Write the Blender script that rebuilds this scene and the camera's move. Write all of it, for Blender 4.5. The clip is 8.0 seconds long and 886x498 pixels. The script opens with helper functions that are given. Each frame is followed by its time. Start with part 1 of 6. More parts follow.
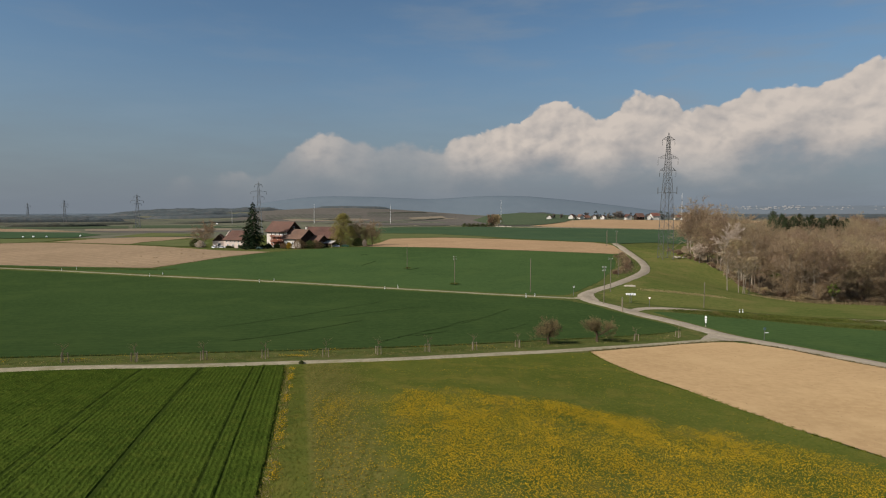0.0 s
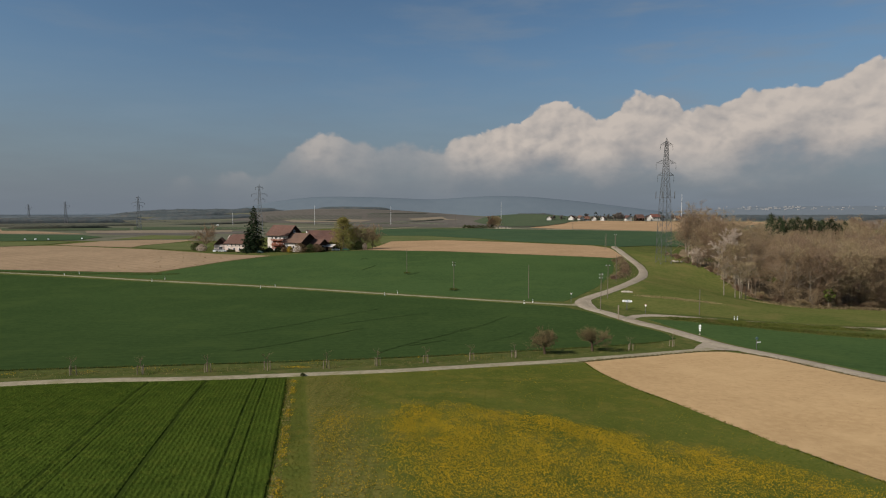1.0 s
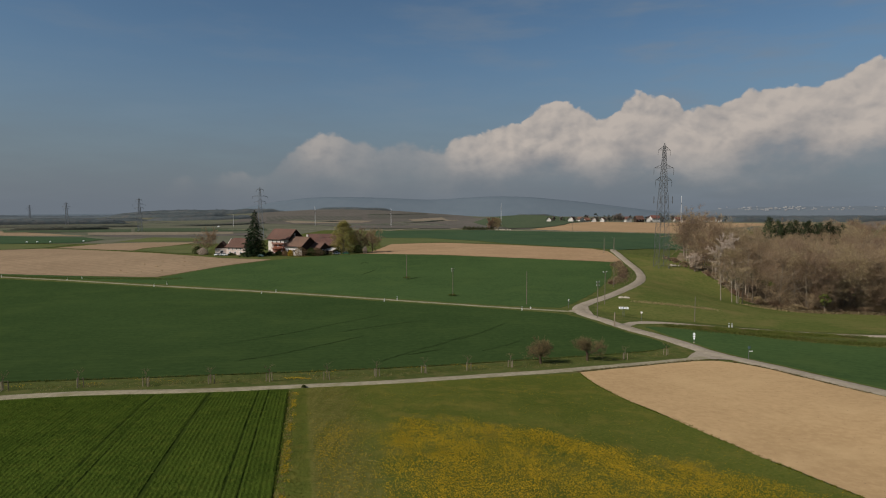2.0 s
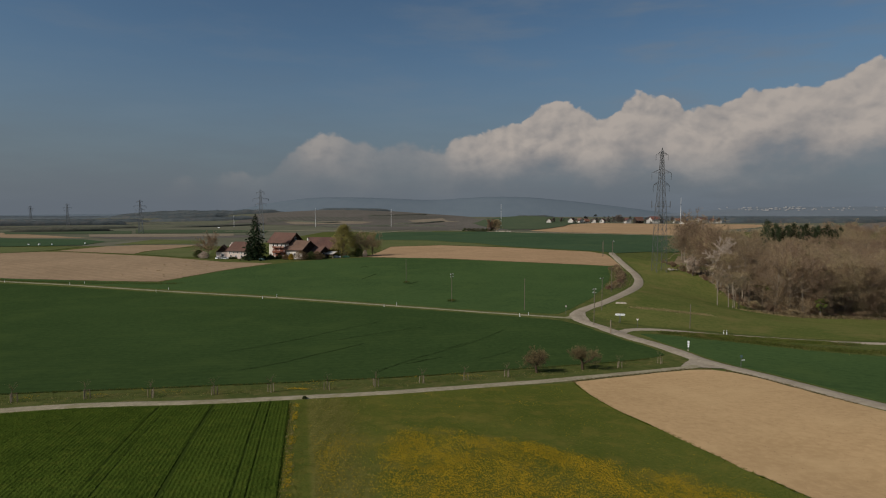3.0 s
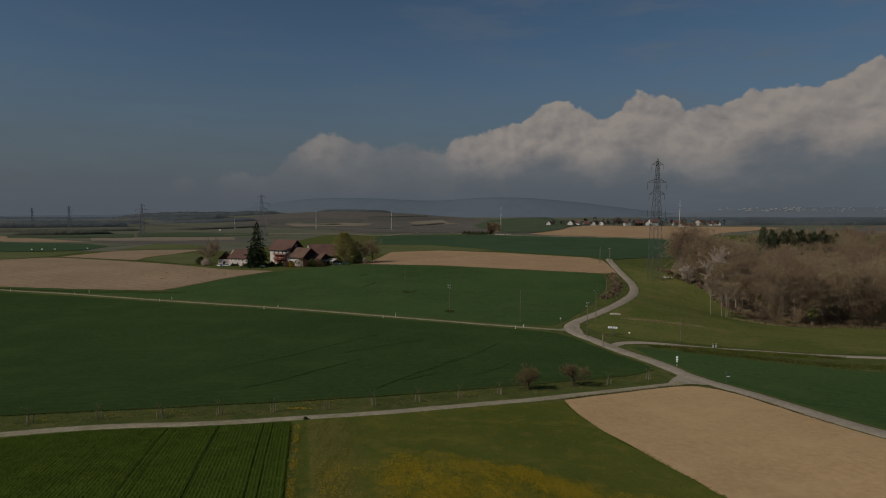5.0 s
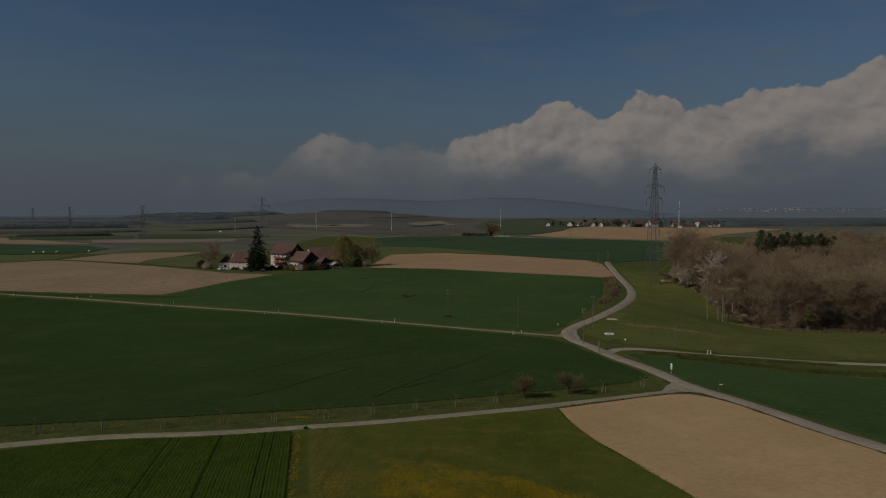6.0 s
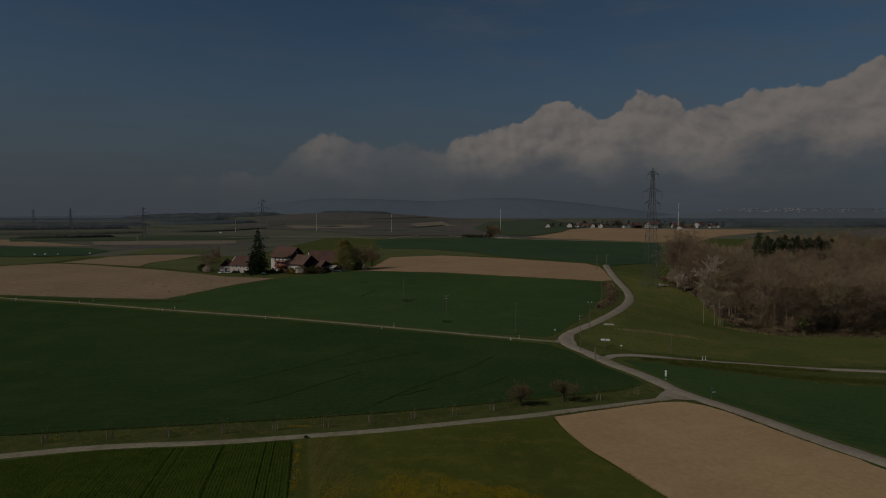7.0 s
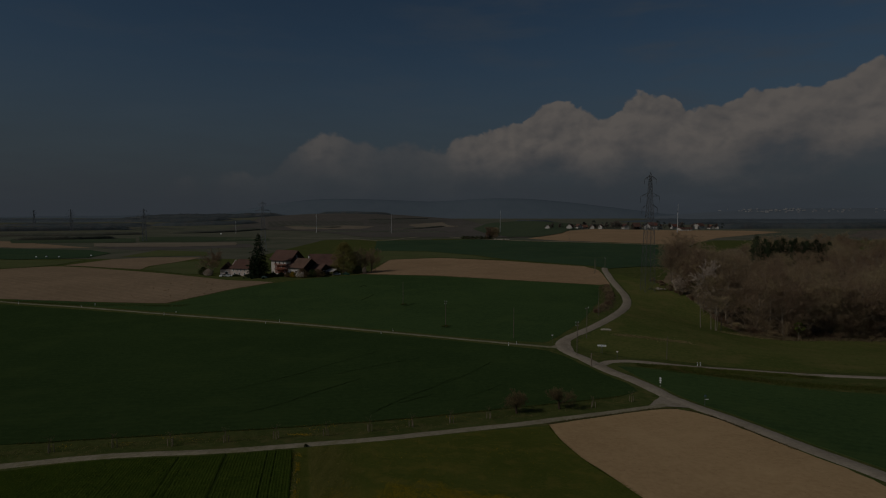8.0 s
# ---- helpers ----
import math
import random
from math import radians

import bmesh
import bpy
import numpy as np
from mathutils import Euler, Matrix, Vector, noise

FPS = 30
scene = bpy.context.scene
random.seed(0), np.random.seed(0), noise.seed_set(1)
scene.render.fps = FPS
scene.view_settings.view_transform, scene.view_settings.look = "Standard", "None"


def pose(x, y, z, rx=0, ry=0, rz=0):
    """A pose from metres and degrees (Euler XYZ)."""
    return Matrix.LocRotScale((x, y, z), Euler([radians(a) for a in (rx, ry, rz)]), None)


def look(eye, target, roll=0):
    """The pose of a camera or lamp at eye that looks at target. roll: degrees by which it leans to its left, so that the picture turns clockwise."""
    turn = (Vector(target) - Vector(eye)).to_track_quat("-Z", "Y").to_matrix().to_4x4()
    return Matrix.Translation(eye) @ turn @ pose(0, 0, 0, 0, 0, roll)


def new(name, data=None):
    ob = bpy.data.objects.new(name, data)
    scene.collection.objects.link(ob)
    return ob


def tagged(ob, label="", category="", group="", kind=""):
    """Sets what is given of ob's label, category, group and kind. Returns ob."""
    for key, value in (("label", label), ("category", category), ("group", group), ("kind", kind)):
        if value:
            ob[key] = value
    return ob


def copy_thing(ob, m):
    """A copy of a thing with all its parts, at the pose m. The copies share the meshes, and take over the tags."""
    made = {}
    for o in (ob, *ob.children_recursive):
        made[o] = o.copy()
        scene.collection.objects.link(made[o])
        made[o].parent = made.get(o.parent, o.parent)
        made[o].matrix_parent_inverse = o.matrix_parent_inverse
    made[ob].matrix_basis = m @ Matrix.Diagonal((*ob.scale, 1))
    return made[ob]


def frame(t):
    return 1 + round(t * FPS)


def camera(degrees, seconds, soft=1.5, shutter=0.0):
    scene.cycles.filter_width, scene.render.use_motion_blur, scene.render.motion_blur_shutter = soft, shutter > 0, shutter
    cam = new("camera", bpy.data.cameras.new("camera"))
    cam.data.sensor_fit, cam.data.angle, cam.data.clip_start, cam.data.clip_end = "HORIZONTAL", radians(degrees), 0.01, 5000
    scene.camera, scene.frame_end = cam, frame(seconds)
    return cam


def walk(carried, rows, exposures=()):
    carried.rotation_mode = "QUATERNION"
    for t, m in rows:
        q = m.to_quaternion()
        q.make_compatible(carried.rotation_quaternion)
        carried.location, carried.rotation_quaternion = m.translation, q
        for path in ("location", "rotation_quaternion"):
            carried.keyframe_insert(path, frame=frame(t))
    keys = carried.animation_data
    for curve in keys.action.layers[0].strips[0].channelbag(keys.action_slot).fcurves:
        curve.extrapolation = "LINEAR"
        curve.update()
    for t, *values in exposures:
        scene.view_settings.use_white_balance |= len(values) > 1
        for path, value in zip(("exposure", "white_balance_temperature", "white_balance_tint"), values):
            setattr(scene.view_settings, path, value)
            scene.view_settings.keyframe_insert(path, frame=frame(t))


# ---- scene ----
cam = camera(73.7, 8.0, soft=1.12)
# the drone backs away and climbs: seconds, metres right, ahead, up of the first eye, turn to the left
EYE, TILT = 20.4, -4.4
ROWS = [
    (0.0, 0.000, 0.000, 0.000, 0.000),
    (0.5, 0.196, -1.088, 1.041, 0.020),
    (1.0, 0.400, -2.175, 2.084, 0.039),
    (1.5, 0.612, -3.263, 3.127, 0.058),
    (3.0, 1.290, -6.529, 6.264, 0.107),
    (3.5, 1.529, -7.619, 7.312, 0.122),
    (4.0, 1.772, -8.710, 8.361, 0.135),
    (4.5, 2.020, -9.802, 9.410, 0.148),
    (6.0, 2.787, -13.088, 12.563, 0.181),
    (6.5, 3.048, -14.188, 13.616, 0.190),
    (7.0, 3.311, -15.289, 14.669, 0.198),
    (7.5, 3.575, -16.393, 15.722, 0.205),
    (8.0, 3.840, -17.499, 16.776, 0.211),
]
EXPOSURE = 0.6
# the picture fades towards black and cools a little
FADE = [(0.0, 0), (0.5, -0.075), (1.0, -0.158), (1.5, -0.24), (3.0, -0.60), (3.5, -0.75), (4.0, -0.90), (4.5, -1.06), (6.0, -1.6), (6.5, -1.84), (7.0, -2.12), (7.5, -2.43), (8.0, -2.78)]
walk(cam, [(t, pose(0, 0, EYE, TILT, 0, 0) @ pose(x, y, z, 90, 0, yaw)) for t, x, y, z, yaw in ROWS],
     [(t, EXPOSURE + stops, 6490 - 28 * t, 10) for t, stops in FADE])


# ---- world and sun ----
SUN_ELEVATION, SUN_AZIMUTH = radians(38), radians(240)
sun = new("sun", bpy.data.lights.new("sun", "SUN"))
sun.data.energy, sun.data.angle, sun.data.color = 4.0, radians(0.5), (1.0, 0.93, 0.84)
sun_way = Vector((math.sin(SUN_AZIMUTH) * math.cos(SUN_ELEVATION), math.cos(SUN_AZIMUTH) * math.cos(SUN_ELEVATION), math.sin(SUN_ELEVATION)))
sun.matrix_world = look(sun_way * 300, (0, 0, 0))


class Nodes:
    """Short forms to wire a node tree."""

    def __init__(self, tree):
        self.tree = tree

    def node(self, kind):
        return self.tree.nodes.new(kind)

    def link(self, value, socket):
        if isinstance(value, bpy.types.NodeSocket):
            self.tree.links.new(value, socket)
        else:
            socket.default_value = value

    def math(self, op, a, b=0.0, c=0.0, clamp=False):
        made = self.node("ShaderNodeMath")
        made.operation, made.use_clamp = op, clamp
        for value, socket in zip((a, b, c), made.inputs):
            self.link(value, socket)
        return made.outputs[0]

    def ramp01(self, value, low, high):
        made = self.node("ShaderNodeMapRange")
        made.interpolation_type = "SMOOTHSTEP"
        self.link(value, made.inputs["Value"])
        self.link(low, made.inputs["From Min"])
        self.link(high, made.inputs["From Max"])
        return made.outputs["Result"]

    def mix(self, factor, a, b, blend="MIX"):
        made = self.node("ShaderNodeMix")
        made.data_type, made.blend_type = "RGBA", blend
        self.link(factor, made.inputs[0])
        self.link(a if isinstance(a, bpy.types.NodeSocket) else (*a, 1), made.inputs[6])
        self.link(b if isinstance(b, bpy.types.NodeSocket) else (*b, 1), made.inputs[7])
        return made.outputs[2]

    def noise(self, where, scale, detail=4.0, rough=0.55, distortion=0.0):
        made = self.node("ShaderNodeTexNoise")
        self.link(where, made.inputs["Vector"])
        for key, value in (("Scale", scale), ("Detail", detail), ("Roughness", rough), ("Distortion", distortion)):
            made.inputs[key].default_value = value
        return made.outputs["Fac"]

    def lobes(self, where, scale, smooth=0.5):
        """Rounded heads: high in the middle of each cell."""
        made = self.node("ShaderNodeTexVoronoi")
        made.feature = "SMOOTH_F1"
        self.link(where, made.inputs["Vector"])
        made.inputs["Scale"].default_value, made.inputs["Smoothness"].default_value, made.inputs["Randomness"].default_value = scale, smooth, 1.0
        return self.math("SUBTRACT", 1.0, made.outputs["Distance"])

    def heaps(self, where):
        """Cauliflower relief of a cumulus, about 0.5 in the mean."""
        bent = self.node("ShaderNodeVectorMath")
        bent.operation = "MULTIPLY_ADD"
        warp = self.node("ShaderNodeTexNoise")
        self.link(where, warp.inputs["Vector"])
        warp.inputs["Scale"].default_value, warp.inputs["Detail"].default_value = 18, 4
        self.link(warp.outputs["Color"], bent.inputs[0])
        bent.inputs[1].default_value = (0.05, 0.05, 0.05)
        self.link(where, bent.inputs[2])
        bent = bent.outputs[0]
        big = self.math("MULTIPLY", self.lobes(bent, 15), 0.5)
        mid = self.math("MULTIPLY_ADD", self.lobes(bent, 36), 0.27, big)
        small = self.math("MULTIPLY_ADD", self.lobes(bent, 85, 0.3), 0.13, mid)
        return self.math("MULTIPLY_ADD", self.noise(where, 70, 6, 0.6), 0.12, self.math("SUBTRACT", small, 0.10))

    def moved(self, where, shift=(0, 0, 0), turn=(0, 0, 0), scale=(1, 1, 1)):
        made = self.node("ShaderNodeMapping")
        self.link(where, made.inputs["Vector"])
        made.inputs["Location"].default_value, made.inputs["Rotation"].default_value, made.inputs["Scale"].default_value = shift, turn, scale
        return made.outputs["Vector"]


# bank of cumulus: azimuth, height of its top, density
CLOUD_TOPS = [(0.0, 0.03, 0.0), (0.206, 0.064, 0.05), (0.243, 0.118, 0.50), (0.262, 0.094, 0.15), (0.279, 0.128, 0.62), (0.303, 0.134, 0.66), (0.322, 0.130, 0.42), (0.336, 0.206, 0.50), (0.348, 0.238, 0.62),
              (0.3585, 0.291, 0.80), (0.370, 0.308, 0.84), (0.388, 0.298, 0.78), (0.401, 0.270, 0.66), (0.4155, 0.278, 0.66), (0.428, 0.262, 0.58), (0.4634, 0.259, 0.56), (0.499, 0.239, 0.70), (0.509, 0.280, 0.92),
              (0.5565, 0.323, 1.0), (0.581, 0.342, 1.0), (0.604, 0.407, 1.0), (0.620, 0.416, 1.0), (0.648, 0.384, 1.0), (0.6574, 0.347, 1.0), (0.683, 0.402, 1.0), (0.697, 0.416, 1.0), (0.7254, 0.401, 1.0),
              (0.745, 0.364, 1.0), (0.784, 0.402, 1.0), (0.793, 0.437, 1.0), (0.849, 0.420, 1.0), (0.889, 0.480, 1.0)]
world = bpy.data.worlds.new("sky")
scene.world = world
world.use_nodes = True
world.node_tree.nodes.clear()
n = Nodes(world.node_tree)
way = n.node("ShaderNodeTexCoord").outputs["Generated"]
axes = n.node("ShaderNodeSeparateXYZ")
n.link(way, axes.inputs[0])
azimuth = n.math("ARCTAN2", axes.outputs[0], axes.outputs[1])
height = n.math("ARCSINE", axes.outputs[2])
tops = n.node("ShaderNodeValToRGB")
while len(tops.color_ramp.elements) < len(CLOUD_TOPS):
    tops.color_ramp.elements.new(0.5)
for stop, (place, top, density) in zip(tops.color_ramp.elements, CLOUD_TOPS):
    stop.position, stop.color = place, (top, density, 0, 1)
n.link(n.math("MULTIPLY_ADD", azimuth, 1 / 1.6, 0.5, clamp=True), tops.inputs[0])
split = n.node("ShaderNodeSeparateColor")
n.link(tops.outputs[0], split.inputs[0])
flat = n.moved(way, scale=(1, 1, 1.3))
puff = n.heaps(flat)
puff_sunward = n.heaps(n.moved(flat, shift=(-0.010, -0.004, 0.012)))
wisps = n.noise(n.moved(way, scale=(1, 1, 5)), 6, 5, 0.55)
billow = n.math("SUBTRACT", puff, 0.5)
top = n.math("MULTIPLY_ADD", split.outputs[0], 0.4, n.math("MULTIPLY_ADD", billow, 0.046, 0.003))
inside = n.math("SUBTRACT", top, height)
softness = n.math("MULTIPLY_ADD", split.outputs[1], -0.024, 0.030)
cover = n.math("MULTIPLY", n.ramp01(inside, 0.0, softness), split.outputs[1])
relief = n.math("MULTIPLY_ADD", n.math("SUBTRACT", puff, puff_sunward), 1.25, 0.84, clamp=True)
billows = n.noise(n.moved(way, shift=(3, 1, 2), scale=(1, 1, 1.7)), 9, 5, 0.55)
depth_below = n.math("MULTIPLY_ADD", n.math("SUBTRACT", billows, 0.5), 0.15, inside)
lit = n.math("MULTIPLY", relief, n.math("SUBTRACT", 1.0, n.ramp01(depth_below, n.math("MULTIPLY_ADD", split.outputs[0], 0.2, -0.035), n.math("MULTIPLY_ADD", split.outputs[0], 0.2, 0.062))))
lit = n.math("MULTIPLY", lit, n.math("POWER", split.outputs[1], 1.4))
cloud = n.mix(lit, (0.146, 0.157, 0.176), (0.402, 0.356, 0.318))
cover = n.math("MULTIPLY", cover, n.math("SUBTRACT", 1.0, n.math("MULTIPLY", n.ramp01(depth_below, 0.08, 0.185), 0.9)))
veil_low = n.math("SUBTRACT", 1.0, n.ramp01(height, 0.0, 0.09))
cover = n.math("MULTIPLY", cover, n.math("SUBTRACT", 1.0, n.math("MULTIPLY", veil_low, 0.85)))
sky = n.node("ShaderNodeTexSky")
sky.sky_type, sky.sun_disc, sky.sun_elevation, sky.sun_rotation = "NISHITA", False, SUN_ELEVATION, SUN_AZIMUTH
sky.altitude, sky.air_density, sky.dust_density, sky.ozone_density = 600, 1.0, 2.0, 1.5
clear = n.mix(1.0, sky.outputs[0], (0.044, 0.053, 0.056), "MULTIPLY")
veil = n.math("SUBTRACT", 1.0, n.ramp01(n.math("MULTIPLY_ADD", n.math("SUBTRACT", wisps, 0.5), 0.1, height), -0.02, 0.27))
hazy = n.mix(n.math("MULTIPLY", veil, 0.9), clear, (0.127, 0.147, 0.175))
hazy = n.mix(n.math("MULTIPLY", n.ramp01(wisps, 0.40, 0.78), n.math("MULTIPLY_ADD", n.ramp01(azimuth, -0.3, 0.5), 0.36, 0.22)), hazy, (0.155, 0.182, 0.215))
background = n.node("ShaderNodeBackground")
n.link(n.mix(cover, hazy, cloud), background.inputs["Color"])
n.link(background.outputs[0], n.node("ShaderNodeOutputWorld").inputs[0])


# ---- materials ----
def surface(name, dark, light, fine=2.0, broad=0.05, tint=None, rough=0.9, bump=0.0, rows=None, metal=0.0, streak=(1, 1, 1), random_tone=0.0, thin=0.0, piece_tone=0.0):
    """Two tones mixed by fine grain and broad patches; rows: (turn in degrees, spacing, depth) of drilled lines."""
    made = bpy.data.materials.new(name)
    made.use_nodes = True
    m = Nodes(made.node_tree)
    shader = made.node_tree.nodes["Principled BSDF"]
    where = m.moved(m.node("ShaderNodeTexCoord").outputs["Object"], scale=streak)
    grain = m.noise(where, fine, 5, 0.65)
    patches = m.noise(where, broad, 4, 0.6)
    both = m.math("MULTIPLY_ADD", grain, 0.6, m.math("MULTIPLY", patches, 0.4))
    colour = m.mix(m.ramp01(both, 0.33, 0.67), dark, light)
    if tint:
        stain = m.noise(m.moved(where, shift=(31, 17, 5)), broad * 3.1, 5, 0.65)
        colour = m.mix(m.math("MULTIPLY", m.ramp01(stain, 0.46, 0.72), 0.75), colour, tint)
    relief = grain
    if rows:
        turn, spacing, depth = rows
        wave = m.node("ShaderNodeTexWave")
        wave.wave_type, wave.bands_direction = "BANDS", "X"
        m.link(m.moved(where, turn=(0, 0, radians(turn))), wave.inputs["Vector"])
        wave.inputs["Scale"].default_value = math.pi / (10 * spacing)
        wave.inputs["Distortion"].default_value, wave.inputs["Detail"].default_value, wave.inputs["Detail Scale"].default_value = 1.6, 3, 0.6
        line = m.math("MULTIPLY", m.math("SUBTRACT", 1.0, wave.outputs["Fac"]), depth)
        colour = m.mix(line, colour, tuple(c * 0.45 for c in dark))
        relief = m.math("ADD", grain, m.math("MULTIPLY", wave.outputs["Fac"], 0.4))
    if piece_tone:
        piece = m.node("ShaderNodeHueSaturation")
        m.link(m.math("MULTIPLY_ADD", m.node("ShaderNodeNewGeometry").outputs["Random Per Island"], piece_tone, 1 - piece_tone / 2), piece.inputs["Value"])
        m.link(colour, piece.inputs["Color"])
        colour = piece.outputs[0]
    if random_tone:
        luck = m.node("ShaderNodeObjectInfo").outputs["Random"]
        tone = m.node("ShaderNodeHueSaturation")
        m.link(m.math("MULTIPLY_ADD", luck, random_tone, 1 - random_tone / 2), tone.inputs["Value"])
        m.link(m.math("MULTIPLY_ADD", luck, 0.04, 0.48), tone.inputs["Hue"])
        m.link(colour, tone.inputs["Color"])
        colour = tone.outputs[0]
    m.link(colour, shader.inputs["Base Color"])
    shader.inputs["Roughness"].default_value, shader.inputs["Metallic"].default_value = rough, metal
    shader.inputs["Specular IOR Level"].default_value = 0.0 if rough > 0.65 else 0.4
    if thin:
        through_leaf = m.node("ShaderNodeBsdfTranslucent")
        m.link(colour, through_leaf.inputs["Color"])
        both_sides = m.node("ShaderNodeMixShader")
        both_sides.inputs[0].default_value = thin
        m.link(shader.outputs[0], both_sides.inputs[1])
        m.link(through_leaf.outputs[0], both_sides.inputs[2])
        m.link(both_sides.outputs[0], made.node_tree.nodes["Material Output"].inputs["Surface"])
    if bump:
        b = m.node("ShaderNodeBump")
        b.inputs["Strength"].default_value, b.inputs["Distance"].default_value = min(1.0, bump), bump
        m.link(relief, b.inputs["Height"])
        m.link(b.outputs[0], shader.inputs["Normal"])
    return made


GRASS = surface("rough_grass", (0.045, 0.060, 0.016), (0.086, 0.095, 0.030), 1.2, 0.12, (0.118, 0.102, 0.038), bump=0.25)
MEADOW = surface("dandelion_meadow", (0.055, 0.071, 0.0135), (0.098, 0.104, 0.022), 3.0, 0.09, (0.132, 0.114, 0.026), bump=0.15)


def dry_band(made):
    """A strip of the meadow, along the wheat, is drier: straw mixed into the green with soft, uneven sides."""
    m = Nodes(made.node_tree)
    shader = made.node_tree.nodes["Principled BSDF"]
    green = shader.inputs["Base Color"].links[0].from_socket
    where = m.node("ShaderNodeTexCoord").outputs["Object"]
    at = m.node("ShaderNodeSeparateXYZ")
    m.link(where, at.inputs[0])
    side = m.math("ADD", at.outputs[0], m.math("MULTIPLY_ADD", at.outputs[1], 0.247, -0.45))
    rough_side = m.math("MULTIPLY_ADD", m.math("SUBTRACT", m.noise(where, 0.35, 5, 0.65), 0.5), 5.0, side)
    band = m.math("MULTIPLY", m.ramp01(side, -0.2, 0.3), m.math("SUBTRACT", 1.0, m.ramp01(rough_side, 3.6, 7.4)))
    speck = m.noise(where, 2.6, 6, 0.7)
    streaks = m.noise(m.moved(where, turn=(0, 0, radians(13.9)), scale=(1.6, 0.05, 1)), 1.0, 4, 0.6)
    straw = m.mix(m.ramp01(m.math("MULTIPLY_ADD", streaks, 0.5, m.math("MULTIPLY", speck, 0.5)), 0.36, 0.64), (0.070, 0.076, 0.017), (0.142, 0.125, 0.035))
    m.link(m.mix(m.math("MULTIPLY", band, 0.85), green, straw), shader.inputs["Base Color"])


dry_band(MEADOW)
PASTURE = surface("pasture", (0.062, 0.080, 0.020), (0.118, 0.120, 0.036), 0.9, 0.025, (0.140, 0.116, 0.042), bump=0.25)
WHEAT = surface("young_wheat", (0.027, 0.047, 0.0150), (0.040, 0.065, 0.0205), 0.9, 0.018, (0.044, 0.068, 0.0205), bump=0.3, rows=(74, 3.0, 0.07))
WHEAT_FRESH = surface("fresh_wheat", (0.035, 0.061, 0.0210), (0.054, 0.087, 0.0290), 0.9, 0.018, (0.058, 0.088, 0.0280), bump=0.3, rows=(-62, 3.0, 0.06))
# wheat green with distance haze mixed into its colour
WHEAT_FAR = surface("young_wheat_hazed", (0.036, 0.062, 0.032), (0.050, 0.080, 0.041), 0.5, 0.012, (0.058, 0.082, 0.038), bump=0.3, rows=(-58, 9.0, 0.08))
WHEAT_NEAR = surface("drilled_wheat", (0.031, 0.049, 0.0075), (0.052, 0.075, 0.0115), 2.2, 0.05, (0.074, 0.083, 0.0145), bump=0.2, rows=(-13.6, 0.62, 0.32))
BLADES = surface("wheat_blades", (0.050, 0.078, 0.0110), (0.086, 0.121, 0.0175), 0.8, 0.06, (0.104, 0.118, 0.0200), rough=0.7, thin=0.45, piece_tone=0.8)
CANOPY = surface("wheat_leaves", (0.024, 0.040, 0.0060), (0.050, 0.073, 0.0105), 7.0, 0.3, (0.060, 0.075, 0.0118), rough=0.75, bump=0.12)
MEADOW_BLADES = surface("meadow_blades", (0.080, 0.098, 0.014), (0.165, 0.160, 0.027), 0.9, 0.07, (0.150, 0.138, 0.032), rough=0.75, thin=0.45, piece_tone=0.7)
GRASS_BLADES = surface("grass_blades", (0.098, 0.120, 0.0155), (0.195, 0.190, 0.031), 0.9, 0.07, (0.245, 0.195, 0.042), rough=0.75, thin=0.45, piece_tone=0.7)
TURF = surface("brown_turf", (0.100, 0.078, 0.036), (0.165, 0.125, 0.062), 1.5, 0.2, (0.080, 0.088, 0.026), thin=0.3, piece_tone=0.7)
BANK_BLADES = surface("dark_rough_grass", (0.056, 0.072, 0.014), (0.108, 0.116, 0.030), 0.9, 0.1, (0.14, 0.112, 0.042), rough=0.8, thin=0.4, piece_tone=0.7)
DRY_BLADES = surface("dry_blades", (0.165, 0.142, 0.046), (0.240, 0.200, 0.070), 0.9, 0.1, thin=0.45, piece_tone=0.6)
# crop green dulled by haze painted into the colour
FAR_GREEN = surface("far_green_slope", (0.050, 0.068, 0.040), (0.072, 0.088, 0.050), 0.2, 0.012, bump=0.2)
# twig brown lightened and greyed to paint in haze at village distance
VILLAGE_TWIGS = surface("hazed_brown_twigs", (0.16, 0.135, 0.115), (0.23, 0.195, 0.165), 0.3, 0.1, random_tone=0.5, thin=0.4)
LIGHT_CROP = surface("light_green_crop", (0.076, 0.090, 0.034), (0.104, 0.116, 0.047), 0.6, 0.02, (0.115, 0.108, 0.05), bump=0.2)
SOIL = surface("dry_tilled_soil", (0.335, 0.222, 0.112), (0.430, 0.288, 0.150), 1.1, 0.03, (0.445, 0.305, 0.160), bump=0.12, rows=(62, 3.4, 0.03))
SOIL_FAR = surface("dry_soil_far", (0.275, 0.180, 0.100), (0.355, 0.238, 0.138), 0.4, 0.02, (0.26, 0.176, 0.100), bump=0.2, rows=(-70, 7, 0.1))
SOIL_PALE = surface("crusted_grey_soil", (0.215, 0.152, 0.095), (0.295, 0.210, 0.132), 0.5, 0.03, (0.225, 0.165, 0.104), bump=0.2, rows=(-60, 5, 0.12))
CLODS = surface("soil_clods", (0.20, 0.14, 0.078), (0.30, 0.21, 0.12), 3, 0.2, piece_tone=0.5)
GRAVEL = surface("gravel_road", (0.195, 0.168, 0.112), (0.31, 0.268, 0.188), 1.6, 0.15, (0.185, 0.165, 0.085), bump=0.04)
GRASSY_GRAVEL = surface("gravel_grown_with_grass", (0.140, 0.132, 0.080), (0.230, 0.210, 0.138), 1.6, 0.15, (0.130, 0.130, 0.060), bump=0.04)
